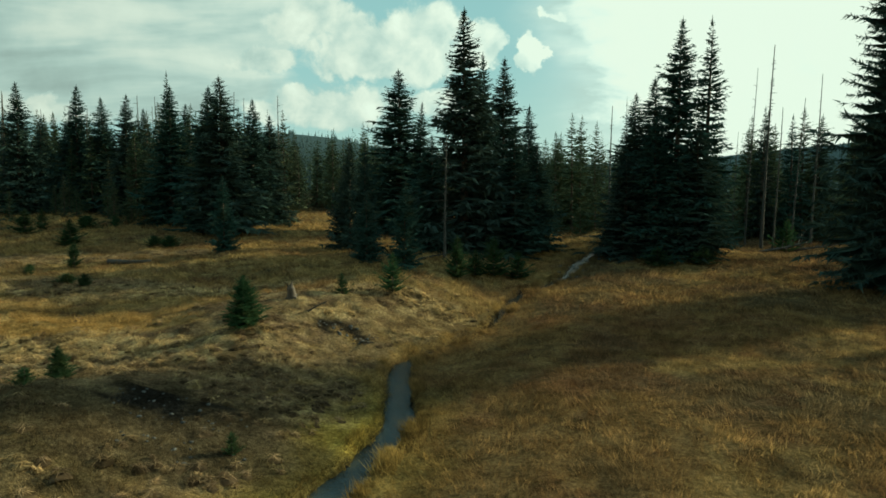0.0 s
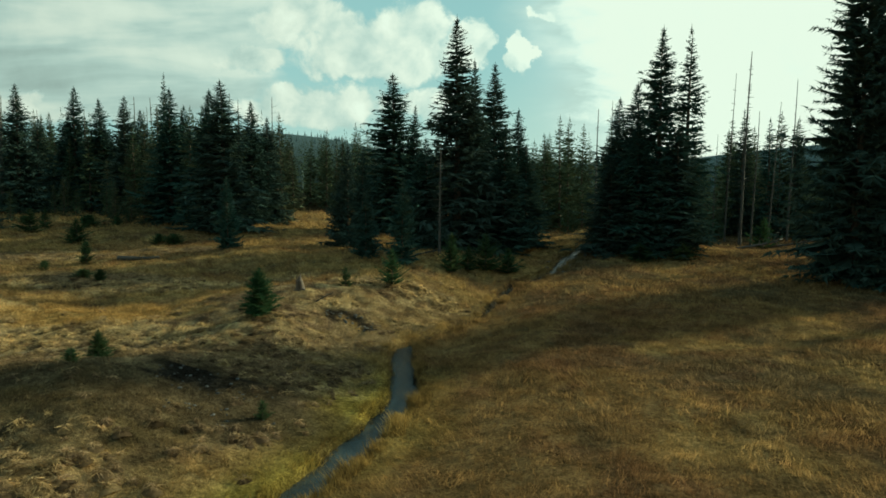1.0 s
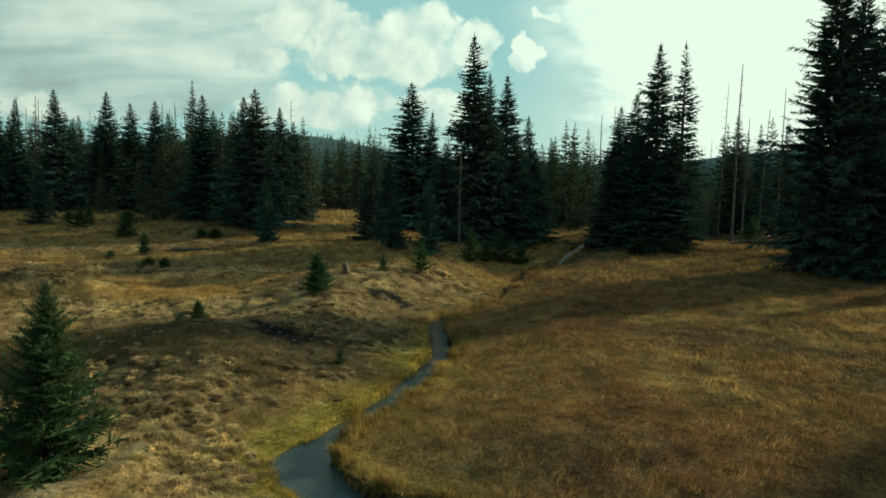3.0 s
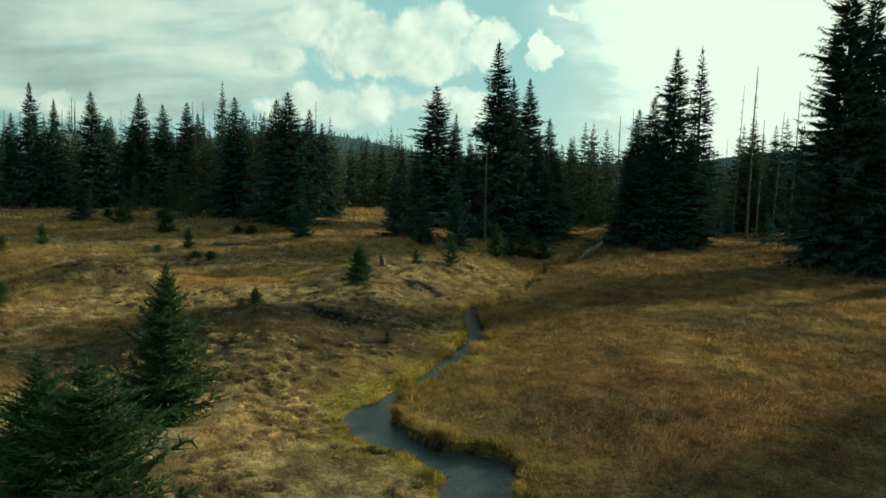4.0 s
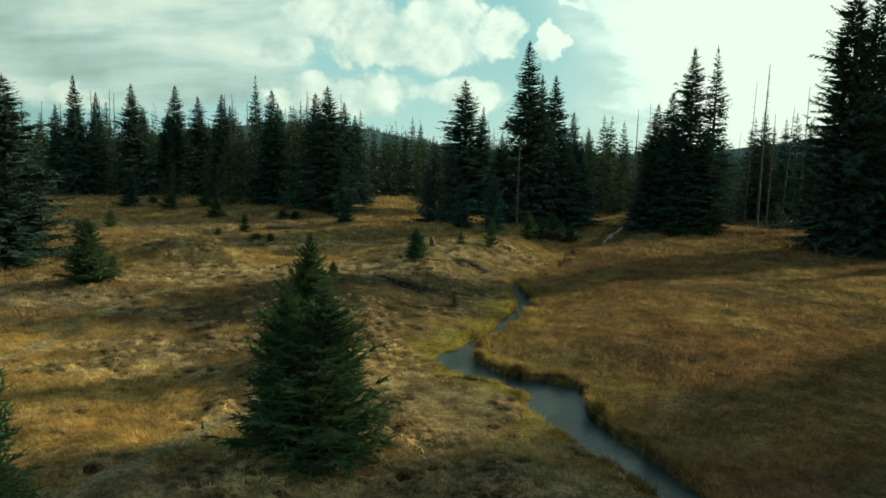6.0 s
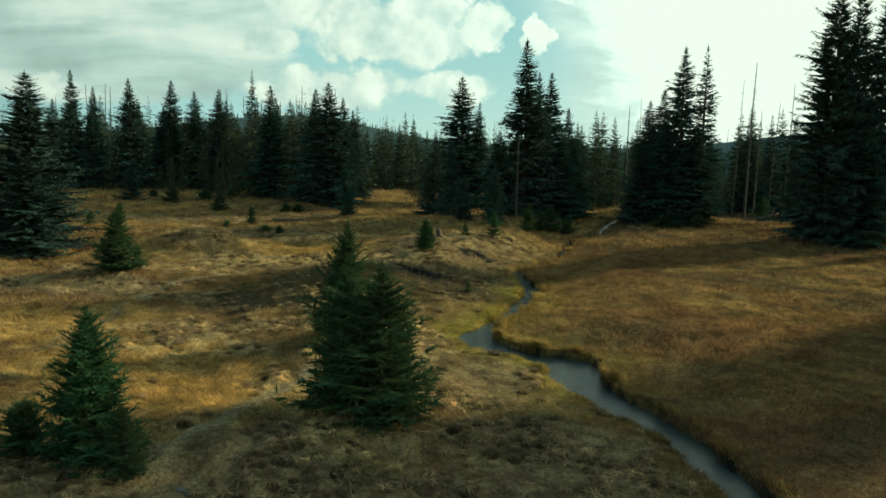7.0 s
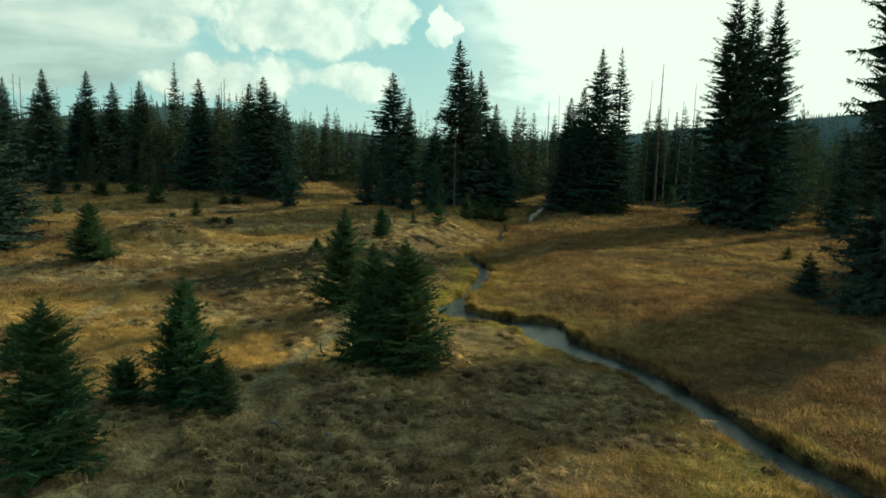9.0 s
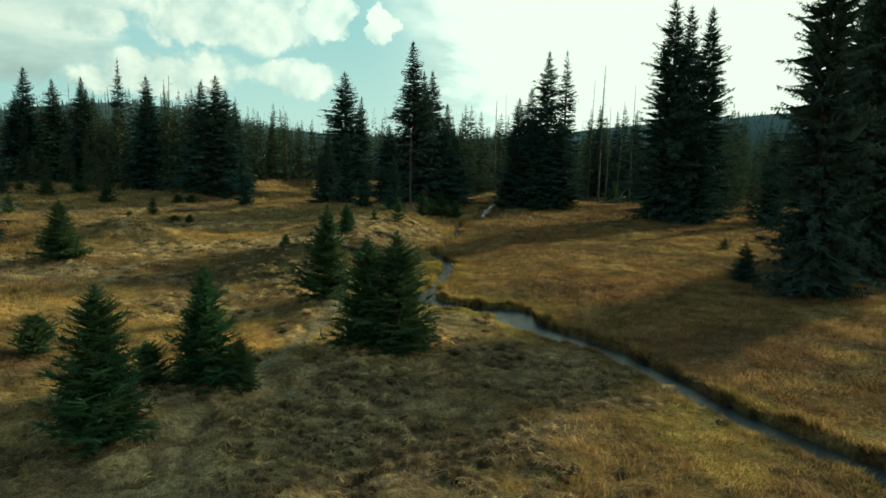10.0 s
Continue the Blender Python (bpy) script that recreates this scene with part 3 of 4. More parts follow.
def crown(rng, H, R, low=.05, gap=.3, per=6, twigs=20, sprays=0, twig=.3, thin=0.0, hang=.4, power=.78, fat=1.0, rise=(-.45, .15)):
    """Triangles of a spruce's crown: whorls of boughs, each a flat frond of twigs with needle sprays."""
    z, zs = low * H, []
    while z < H * .975:
        zs.append(z)
        z += gap * (.4 + .6 * (1 - z / H)) * rng.uniform(.7, 1.3)
    zs = np.array(zs)
    zb = np.repeat(zs, per) + rng.normal(0, gap * .2, len(zs) * per)
    az = (np.repeat(rng.uniform(0, 6.28, len(zs)), per) + np.tile(np.arange(per) * 6.283 / per, len(zs)) + rng.normal(0, .25, len(zb)))
    full = np.repeat(rng.uniform(.78, 1.12, len(zs)), per)
    ok = rng.uniform(0, 1, len(zb)) > thin
    zb, az, full = np.clip(zb[ok], .02 * H, .985 * H), az[ok], full[ok]
    u = zb / H
    r = R * (1 - u) ** power * (.78 + .22 * np.minimum(1, u / .12)) * np.minimum(1, (1 - u) / .25) ** .15
    lobes = 1 + .15 * np.sin(az * 2 + 1.3 * u * H) + .1 * np.sin(az * 3 - 2.1 * u * H)
    L = r * full * rng.uniform(.55, 1.12, len(zb)) * lobes * np.where(rng.uniform(0, 1, len(zb)) < .08, 1.25, 1)
    L = np.maximum(L, .007 * H)
    a = rise[0] + (rise[1] - rise[0]) * u + 2.4 * np.maximum(0, u - .88) + rng.normal(0, .17, len(zb))
    out = np.stack([np.cos(az), np.sin(az), np.zeros_like(az)], 1)
    perp = np.stack([-np.sin(az), np.cos(az), np.zeros_like(az)], 1)

    def along(i, s):
        p = out[i] * (L[i] * s)[:, None]
        p[:, 2] = zb[i] + L[i] * (a[i] * s + .26 * s * s)
        return p

    n = len(zb)
    tris = []
    # the bough's inner foliage, two rough blades on edge and flat
    i = np.arange(n)
    one = np.ones(n)
    p0, p1, p2 = along(i, one * .02), along(i, one * .45), along(i, one * .72)
    flat = perp * (L * rng.uniform(.1, .2, n))[:, None]
    drop = np.stack([0 * L, 0 * L, L * rng.uniform(.08, .2, n)], 1)
    tris += [np.stack([p0, p1 - flat, p1 + flat], 1), np.stack([p1 - flat, p2, p1 + flat], 1), np.stack([p0, p1 - drop, p2], 1)]
    # twigs along both sides, shorter towards the tip
    i = np.repeat(np.arange(n), twigs)
    m = len(i)
    s = rng.uniform(.08, .97, m) ** .75
    side = np.where(rng.uniform(0, 1, m) < .5, -1, 1)
    l = (L[i] * twig * (1.1 - .4 * s) + .006 * H * (1 - .85 * u[i])) * rng.uniform(.55, 1.25, m)
    d = out[i] * rng.uniform(.05, .85, m)[:, None] + perp[i] * (side * rng.uniform(.15, 1.0, m))[:, None]
    d[:, 2] = (a[i] + .4 * s) * .7 - hang * rng.uniform(-.4, 1.3, m)
    d = unit(d)
    q0 = along(i, s)
    wv = unit(np.cross(d, rng.normal(0, 1, (m, 3)))) * (l * rng.uniform(.07, .13, m) * fat)[:, None]
    tip = q0 + d * l[:, None]
    tris.append(np.stack([q0 - wv, tip, q0 + wv], 1))
    # needle sprays on the twigs
    if sprays:
        j = np.repeat(np.arange(m), sprays)
        k = len(j)
        b0 = q0[j] + d[j] * (l[j] * rng.uniform(.1, .95, k))[:, None]
        dd = d[j] * .9 + rng.normal(0, .5, (k, 3))
        dd[:, 2] += .15
        dd = unit(dd)
        ll = l[j] * rng.uniform(.28, .55, k)
        sv = unit(np.cross(dd, rng.normal(0, 1, (k, 3)))) * (ll * .13)[:, None]
        tris.append(np.stack([b0 - sv, b0 + dd * ll[:, None], b0 + sv], 1))
    # the leader
    w0 = .003 * H
    lead = np.array([[[-w0, 0, H * .95], [w0, 0, H * .95], [0, 0, H * 1.0]], [[0, -w0, H * .95], [0, w0, H * .95], [0, 0, H * 1.0]]])
    return np.concatenate(tris + [lead]).reshape(-1, 3)


def stem(rng, H, r0, r1, sides=9, rings=14, bend=.01, flare=.35, lean=(0, 0)):
    """A tapered, slightly bent trunk: corners and quads, with a closed top."""
    s = np.linspace(0, 1, rings)
    cx = lean[0] * s * H + bend * H * np.sin(s * 3.1 + rng.uniform(0, 6)) * s
    cy = lean[1] * s * H + bend * H * np.sin(s * 2.6 + rng.uniform(0, 6)) * s
    r = r0 + (r1 - r0) * s + r0 * flare * np.exp(-s * 14)
    th = np.arange(sides) * 2 * np.pi / sides
    v = np.stack([cx[:, None] + np.cos(th) * r[:, None] * (1 + .1 * np.sin(th * 3)), cy[:, None] + np.sin(th) * r[:, None], np.repeat((s * H - .15 * (s == 0))[:, None], sides, 1)], -1).reshape(-1, 3)
    k = np.arange(rings - 1)[:, None] * sides + np.arange(sides)[None]
    n = np.arange(rings - 1)[:, None] * sides + (np.arange(sides)[None] + 1) % sides
    f = np.stack([k, n, n + sides, k + sides], -1).reshape(-1, 4)
    top = (rings - 1) * sides
    v = np.vstack([v, [[cx[-1], cy[-1], H + r1 * .5]]])
    cap = np.stack([top + np.arange(sides), top + (np.arange(sides) + 1) % sides, np.full(sides, len(v) - 1), np.full(sides, len(v) - 1)], 1)
    return v, f, cap


def stem_mesh(name, rng, H, r0, r1, mat, **kw):
    v, f, cap = stem(rng, H, r0, r1, **kw)
    bm = bmesh.new()
    vs = [bm.verts.new(p) for p in v]
    for q in f:
        bm.faces.new([vs[i] for i in q]).smooth = True
    for q in cap:
        bm.faces.new([vs[i] for i in q[:3]]).smooth = True
    me = bpy.data.meshes.new(name)
    bm.to_mesh(me)
    bm.free()
    me.materials.append(mat)
    return me


KINDS = {
    # height, radius, crown settings, needles, label
    "tall": (16, 2.2, dict(gap=.27, per=7, twigs=22, low=.02, twig=.3, hang=.8, power=.74, fat=1.6), "NEEDLES", "tall dark green spruce with drooping boughs, backlit"),
    "slim": (16, 2.0, dict(gap=.36, per=6, twigs=22, low=.05, thin=.08, hang=.75, twig=.32, fat=1.5), "NEEDLES", "tall thin-crowned spruce with gaps between its boughs"),
    "great": (20, 3.5, dict(gap=.31, per=8, twigs=48, low=.02, twig=.16, power=.64, hang=.9, fat=1.3), "NEEDLES", "very tall broad spruce with heavy drooping boughs"),
    "giant": (18, 3.5, dict(gap=.27, per=9, twigs=68, low=.015, twig=.12, power=.6, hang=.95, fat=1.2), "NEEDLES", "very tall broad spruce with heavy drooping boughs"),
    "wood": (15, 2.5, dict(gap=.62, per=6, twigs=8, low=.04, fat=2.0, twig=.36, power=.7), "WOODS", "dark green forest spruce at the edge of the bog"),
    "mid": (6, 1.4, dict(gap=.2, per=8, twigs=22, low=.02, twig=.3, hang=.5, fat=1.4, rise=(-.2, .35)), "NEEDLES", "bushy half-grown spruce with boughs down to the ground"),
    "under": (4, 1.1, dict(gap=.26, per=7, twigs=10, low=.02, fat=1.6, rise=(-.2, .3)), "WOODS", "bushy half-grown spruce in the shade of the forest edge"),
    "small": (1.6, .6, dict(gap=.1, per=8, twigs=16, low=.02, power=.7, fat=1.3, hang=.2, rise=(.1, .6)), "YOUNG", "small young spruce standing in the heath"),
    "bush": (1.2, .75, dict(gap=.09, per=10, twigs=18, sprays=1, low=.02, power=.42, hang=.1, fat=1.3, rise=(.1, .4)), "YOUNG", "low rounded dark green conifer bush"),
    "near": (4, 1.25, dict(gap=.115, per=9, twigs=24, sprays=2, low=.02, twig=.32, power=.76, hang=.35, fat=1.15, rise=(-.1, .5)), "YOUNG", "dense young spruce with boughs down to the heath"),
}
MATS = {"NEEDLES": NEEDLES, "YOUNG": YOUNG, "WOODS": WOODS}
models = {}


def spruce(kind, x, y, H, R, variant=0, group="", label=""):
    """A spruce of that height and radius; trees of one kind and variant share their meshes."""
    h0, r0, settings, needles, words = KINDS[kind]
    turn = random.uniform(0, 360)
    where = pose(x, y, float(land(x, y)) - .03, random.gauss(0, .6), random.gauss(0, .6), turn)
    size = Vector((R / r0, R / r0, H / h0))
    key = (kind, variant)
    if key not in models:
        rng = np.random.default_rng(len(models) + 17)
        ob = new("young_spruce" if kind in ("small", "near", "mid", "under") else "conifer_bush" if kind == "bush" else "spruce")
        part("trunk", stem_mesh("trunk", rng, h0 * .97, .011 * h0 + .012, .004, BARK, sides=8, rings=10, bend=.004), ob)
        tris = crown(rng, h0, r0, **settings)
        part("crown", mesh_of("crown", tris, np.arange(len(tris)).reshape(-1, 3), MATS[needles]), ob)
        models[key] = ob
        ob.matrix_basis = where @ Matrix.Diagonal((*size, 1))
    else:
        first = models[key]
        ob = copy_thing(first, where @ Matrix.Diagonal((*[a / b for a, b in zip(size, first.scale)], 1)))
    tagged(ob, label or words, "bush" if kind == "bush" else "spruce tree")
    if group:
        tagged(ob, group=group)
    return ob


def dead_tree(x, y, H, r, stubs, lean=(0, 0), group="dead trees by the brook", label="tall bare grey trunk of a dead spruce with broken stubs"):
    rng = np.random.default_rng(int(abs(x * 71 + y * 13) * 10))
    ob = tagged(new("dead_tree"), label, "dead tree", group)
    ob.matrix_basis = pose(x, y, float(land(x, y)) - .05, 0, 0, 0)
    part("trunk", stem_mesh("trunk", rng, H, r * .85, r * .2, DEAD, sides=9, rings=18, bend=.006, lean=lean), ob)
    for i in range(stubs):
        z = H * rng.uniform(.3, .97)
        l = rng.uniform(.25, 1.1) * (1.15 - z / H)
        b = part("branch", stem_mesh("branch", rng, l, r * .16 + .008, .006, DEAD, sides=5, rings=5, bend=.06, flare=.2), ob)
        b.matrix_basis = pose(lean[0] * z, lean[1] * z, z, rng.uniform(75, 125), 0, rng.uniform(0, 360))
    return ob

build_ground()
build_water()

# spruces on the rise beside the brook
for i, (x, y, H, R) in enumerate([(-5.9, 62.8, 14.8, 3.3), (0, 45.5, 16, 2.5), (1, 46.5, 13.5, 1.5), (2.8, 51.6, 14.4, 2.2), (4.8, 54, 11.1, 1.6), (-4.2, 64, 12.1, 1.5), (-2.2, 47.2, 8.2, 1.9), (3.4, 47.5, 9, 1.9), (5.2, 51, 8, 1.7)]):
    spruce("tall", x, y, H, R * 1.5, i % 3, "spruces on the rise")
for i, (x, y, H, R) in enumerate([(-8.2, 49.9, 8, 1.9), (-9, 51, 5.9, 1.4), (-5.4, 38.3, 3.9, 1.2), (-3.1, 35.8, 4.7, 1.2), (-16.2, 46.5, 5.3, 1.3), (-6.6, 46, 7.2, 1.6)]):
    spruce("mid", x, y, H, R, i % 2, "half-grown spruces on the rise")
for x, y, H, R in [(-3.2, 30.8, 1.8, .65), (-.4, 36.6, 2.3, .85), (1.7, 39.4, 2.3, 1), (-5.2, 29.2, 1, .36), (3.1, 40, 1.6, .9), (.6, 38.5, 1.5, .8)]:
    spruce("small", x, y, H, R * 1.2, 0, "small spruces on the rise")
# the two leading spruces east of the brook and their neighbours
for i, (x, y, H, R) in enumerate([(14.3, 48.3, 16.1, 2.3), (13.2, 50, 12.4, 2.4), (12.2, 51, 11.4, 2.1), (10.9, 47.8, 7, 1.8), (15.6, 47.2, 9, 2), (12.9, 47.4, 9.5, 2)]):
    spruce("tall", x, y, H, R * 1.5, i % 3, "spruces east of the brook")
spruce("slim", 16.7, 49.1, 16.3, 2.9, 0, "spruces east of the brook")
for x, y, H, R in [(12.4, 44.9, 1.3, 1.2), (15.3, 44.8, 1.2, 1.0), (25.2, 55.2, 2.7, 1), (11.6, 74.7, 1.5, .7), (16.7, 18.2, .9, .5), (23.5, 33.2, 1.3, .5)]:
    spruce("small", x, y, H, R * 1.2, 0, "small spruces in the east meadow")
# the great spruces
for i, (x, y, H, R) in enumerate([(22, 36.5, 19.8, 4.2), (24.1, 37.6, 19.6, 3.2), (26.4, 37.8, 19.8, 3.5), (24, 34.8, 9, 3)]):
    spruce("great", x, y, H, R, i % 2, "great spruces in the east meadow")
for i, (x, y, H, R) in enumerate([(12.5, 4.5, 17.5, 2.9), (18, 7.6, 17, 2.9)]):
    spruce("giant", x, y, H, R, 0, "great spruces beside the east meadow")
# added spruces, mostly out of view, sited and sized for the shade they cast
for i, (x, y, H, R) in enumerate([(22.5, 14, 19, 3.1), (26, 17, 18, 3), (20.5, 10.8, 17, 2.8)]):
    spruce("great", x, y, H, R, i % 2, "great spruces beside the east meadow")
spruce("mid", 11.4, 8, 2, 1.1, 0)
spruce("tall", 31, 34, 8.5, 2, 1, "spruces east of the brook")
# young spruces close by
for i, (x, y, H, R) in enumerate([(-13.8, -8.5, 3.2, 1.15), (-12.2, -5.3, 3.15, 1.0), (-9.1, 4.9, 3.9, 1.1), (-7.0, -2.1, 3.85, 1.42), (-7.9, -1.7, 3.65, 1.15)]):
    spruce("near", x, y, H, R * 1.12, i, "young spruces in the heath")
for x, y, H, R in [(-7.5, 23.1, 1.85, .8), (-11.2, 18.4, 1.05, .42)]:
    spruce("near", x, y, H, R, 2, "small spruces in the heath", "small dense young spruce on a heathery mound")
spruce("near", -11.3, -5.8, 1.4, .55, 1, "young spruces in the heath", "short young spruce leaning on a taller one")
for x, y, H, R in [(-13.6, -5.1, 1.1, .78), (-17.3, -2.2, 1.15, .8)]:
    spruce("bush", x, y, H, R, 0, "round bushes in the heath")
for x, y, H, R in [(-11.4, 17.2, .55, .45), (-5, 14.3, .55, .22), (-22.8, 19, 1.1, .55), (-23.3, 40.7, 1.6, .65), (-34.8, 41.1, 1.75, .74), (-35.1, 36.8, 1.2, .7)]:
    spruce("small", x, y, H, R * 1.2, 1, "small spruces in the heath")
for x, y, H, R in [(-30.2, 52.5, 2, 1.1), (-38, 59.2, 2.3, 1.2), (-34.1, 67.3, 1.5, .77), (-40.8, 66.3, 2.1, .8), (-30.4, 52.1, 1.3, .7)]:
    spruce("small", x, y, H, R * 1.2, 0, "small spruces before the forest")
for x, y, H, R in [(-24.7, 38.6, .6, .45), (-37.7, 68.7, 1.4, 1.6), (-21.9, 51.1, .9, .9), (-23.2, 51.5, .8, .7), (-19.3, 34.5, .6, .42), (-20.4, 34.9, .45, .6), (-44.5, 69, .9, .9)]:
    spruce("bush", x, y, H, R, 0, "bushes before the forest")
spruce("mid", -44.9, 64.1, 4.4, 1.7, 1, "small spruces before the forest")
for i, (x, y, H, R) in enumerate([(-31.6, 23.7, 10.9, 3.9), (-34.5, 20.5, 9.5, 3.4), (-30.6, 22.0, 6, 2.6), (-22.9, 16.9, 3.3, 1.5)]):
    spruce("great" if H > 5 else "near", x, y, H, R, 0, "spruces west of the heath", "broad dark spruce with boughs down to the heath")
# the forest edge to the west
for i, (x, y, H, R) in enumerate([(-55.4, 86, 16.6, 2.8), (-53.2, 95.2, 17.4, 3), (-48, 92, 15.2, 2.8), (-43, 88.5, 15.4, 2.6), (-30.4, 72, 14.6, 2.6), (-31.8, 80, 13.5, 2.6), (-19.8, 57, 13, 2.8), (-21.8, 60, 12.5, 2.5), (-20.3, 66, 12.5, 2.2), (-19.5, 70, 11.4, 2), (-63.6, 85, 18, 2.3), (-61.3, 86.5, 15.5, 2.1), (-67, 86, 13.5, 2.2), (-61.3, 100, 13.2, 2.4), (-54.9, 97, 13.5, 3), (-45, 98, 14.4, 2.4)]):
    spruce("tall", x, y, H, R * 1.5, i % 3, "spruces along the forest edge")
spruce("slim", -38.3, 89.4, 18.6, 2.7, 0, "spruces along the forest edge")
for i, (x, y, H, R) in enumerate([(27.2, 65, 12.2, 2.1), (28.9, 63, 11.3, 2.2), (32.5, 66, 11.3, 2.1)]):
    spruce("slim", x, y, H, R, 0, "spruces behind the dead trees")

# the trees that close the gaps beside the brook's valley and behind the dead trunks
for i, (x, y, H, R) in enumerate([(8.3, 72, 9.6, 1.9), (9.7, 75, 10.4, 1.8), (11.2, 73.5, 12.3, 2.1), (12.5, 77, 12.4, 2.1), (14.6, 80, 11.8, 2), (7, 74, 8.6, 2), (13.4, 73, 8.6, 1.9), (10.4, 79, 9.6, 2.2), (6.2, 80, 10, 2.4), (18.3, 82, 11.6, 2.2)]):
    spruce("wood", x, y, H, R * 1.15, i % 4, "spruces up the brook")
for i, (x, y, H, R) in enumerate([(26.2, 66, 10.4, 2), (28.2, 67, 12, 2.3), (31.2, 66, 12.2, 2.2), (33.8, 68, 11.8, 2.4), (35.8, 66, 10.8, 2.3), (30, 70, 9.6, 2.3), (25, 72, 9.8, 2.2), (38.5, 70, 11.5, 2.6), (23.4, 74, 9.2, 2.2)]):
    spruce("wood", x, y, H, R * 1.15, i % 4, "spruces behind the dead trees")
for i in range(16):
    x, y = -31 + i * 1.35 + random.uniform(-.8, .8), random.uniform(101, 116)
    H = random.uniform(9.8, 12.2)
    spruce("wood", x, y, H, H * .2, i % 4, "forest spruces")

# dead trees
dead_tree(-1.1, 39.6, 6.9, .09, 26, label="bare grey spruce trunk with short broken stubs on the rise")
for x, y, H, r, n, lean in [(13.9, 67.7, 11.5, .13, 8, (0, 0)), (15.8, 70, 12.8, .08, 6, (0, 0)), (24, 57, 16.2, .14, 40, (.02, 0)), (23.5, 59, 14.6, .08, 14, (.02, 0)), (24.5, 56, 11.3, .1, 14, (.02, 0)), (26.8, 58, 12.2, .09, 24, (.05, 0)), (29.4, 60, 14.3, .11, 14, (.01, 0)), (22.8, 60, 9.5, .06, 10, (.01, 0))]:
    dead_tree(x, y, H, r, n, lean)


# ---------------------------------------------------------------- forest behind
def in_glade(x, y):
    """The strip of open moor that runs back into the forest."""
    return -.25 * y < x < -.165 * y and 50 < y < 99


def forest_edge():
    """Single spruces of the forest that can still be told apart."""
    count = 0
    while count < 105:
        x, y = random.uniform(-95, 100), random.uniform(48, 150)
        west, east = x < -14 - max(0, 90 - y) * .3, x > 8
        if not (y > 108 or (west and y > 66 + (x + 20) * -.32) or (east and y > 78 - (x - 8) * .45)):
            continue
        if abs(x - (15.5 + (y - 68) * .35)) < 2.5:
            continue
        if in_glade(x, y):
            continue
        H = random.uniform(8, 14.5) * (1.05 if y > 110 else .92)
        spruce("wood", x, y, H, H * random.uniform(.15, .21), count % 4, "forest spruces")
        count += 1


def far_woods():
    """The forest beyond, out to the ridge, too many trees to count."""
    rng = np.random.default_rng(9)
    pieces, ridge = [], []
    shapes = [crown(rng, 1.0, .15, low=.05, gap=.075, per=5, twigs=2, twig=.6, fat=2.6) for _ in range(3)]
    plain = []
    for k in range(3):
        t = []
        for lay in range(6):
            z0, z1, r = lay * .15, lay * .15 + .3, .2 * (1 - lay / 6.5)
            for s in range(5):
                a, b = s * 1.2566 + lay + k, (s + .75) * 1.2566 + lay + k
                t += [[math.cos(a) * r, math.sin(a) * r, z0], [math.cos(b) * r, math.sin(b) * r, z0 + .03 * (s % 2)], [0, 0, z1]]
        plain.append(np.array(t))

    def put(shape, x, y, H, where=None):
        a = rng.uniform(0, 6.28, len(x))
        z = land(x, y)
        v = shape[None] * np.stack([H, H, H], 1)[:, None]
        c, s = np.cos(a)[:, None], np.sin(a)[:, None]
        (pieces if where is None else where).append(np.stack([v[..., 0] * c - v[..., 1] * s + x[:, None], v[..., 0] * s + v[..., 1] * c + y[:, None], v[..., 2] + z[:, None] - (.1 if where is None else 4)], -1).reshape(-1, 3))

    for k in range(3):
        x, y = rng.uniform(-150, 130, 165), 110 + 120 * rng.uniform(0, 1, 165) ** 1.3
        ok = (np.abs(x - (15.5 + (y - 68) * .35)) > 2.5)
        x, y = x[ok], y[ok]
        put(shapes[k], x, y, rng.uniform(9, 14, len(x)) + np.where(x < -25, 2.5, 0))
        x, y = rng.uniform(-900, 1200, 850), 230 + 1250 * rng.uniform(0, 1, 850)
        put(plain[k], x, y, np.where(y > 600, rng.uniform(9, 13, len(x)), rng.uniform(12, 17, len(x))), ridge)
        a, r = rng.uniform(0, 6.28, 260), rng.uniform(100, 300, 260)
        x, y = np.cos(a) * r, np.sin(a) * r
        ok = y < 60 - np.abs(x) * .2
        put(plain[k], x[ok], y[ok], rng.uniform(9, 16, ok.sum()))
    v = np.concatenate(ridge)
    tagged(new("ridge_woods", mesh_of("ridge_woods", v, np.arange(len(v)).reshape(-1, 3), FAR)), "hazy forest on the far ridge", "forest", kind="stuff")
    v = np.concatenate(pieces)
    tagged(new("far_woods", mesh_of("far_woods", v, np.arange(len(v)).reshape(-1, 3), WOODS)), "dense dark spruce forest reaching back to the ridge", "forest", kind="stuff")


def undergrowth():
    """Half-grown spruces that fill the forest's edge."""
    for i in range(58):
        k = i % 3
        x, y = (random.uniform(16, 40), random.uniform(58, 72)) if k == 0 else (random.uniform(2, 16), random.uniform(64, 90)) if k == 1 else (random.uniform(-58, -16), 0)
        if k == 2:
            y = 66 - (x + 20) * .42 + random.uniform(-2, 12)
        if abs(x - (15.5 + (y - 68) * .35)) < 1.5 or in_glade(x, y):
            continue
        H = random.uniform(1.2, 5.5)
        spruce("under", x, y, H, H * random.uniform(.22, .32) + .2, i % 3, "undergrowth of the forest edge")


def west_edge():
    """The close-set spruces of the forest's western front."""
    for i in range(84):
        x = random.uniform(-74, -21) if i < 64 else random.uniform(-112, -66)
        y = 60 + 1.12 * (-20 - x) - .005 * (-20 - x) ** 2 + random.uniform(1, 13)
        if in_glade(x, y):
            continue
        H = random.uniform(9.5, 14) + (2 if x < -66 else 0)
        spruce("wood", x, y, H, H * random.uniform(.18, .24), i % 4, "forest spruces")


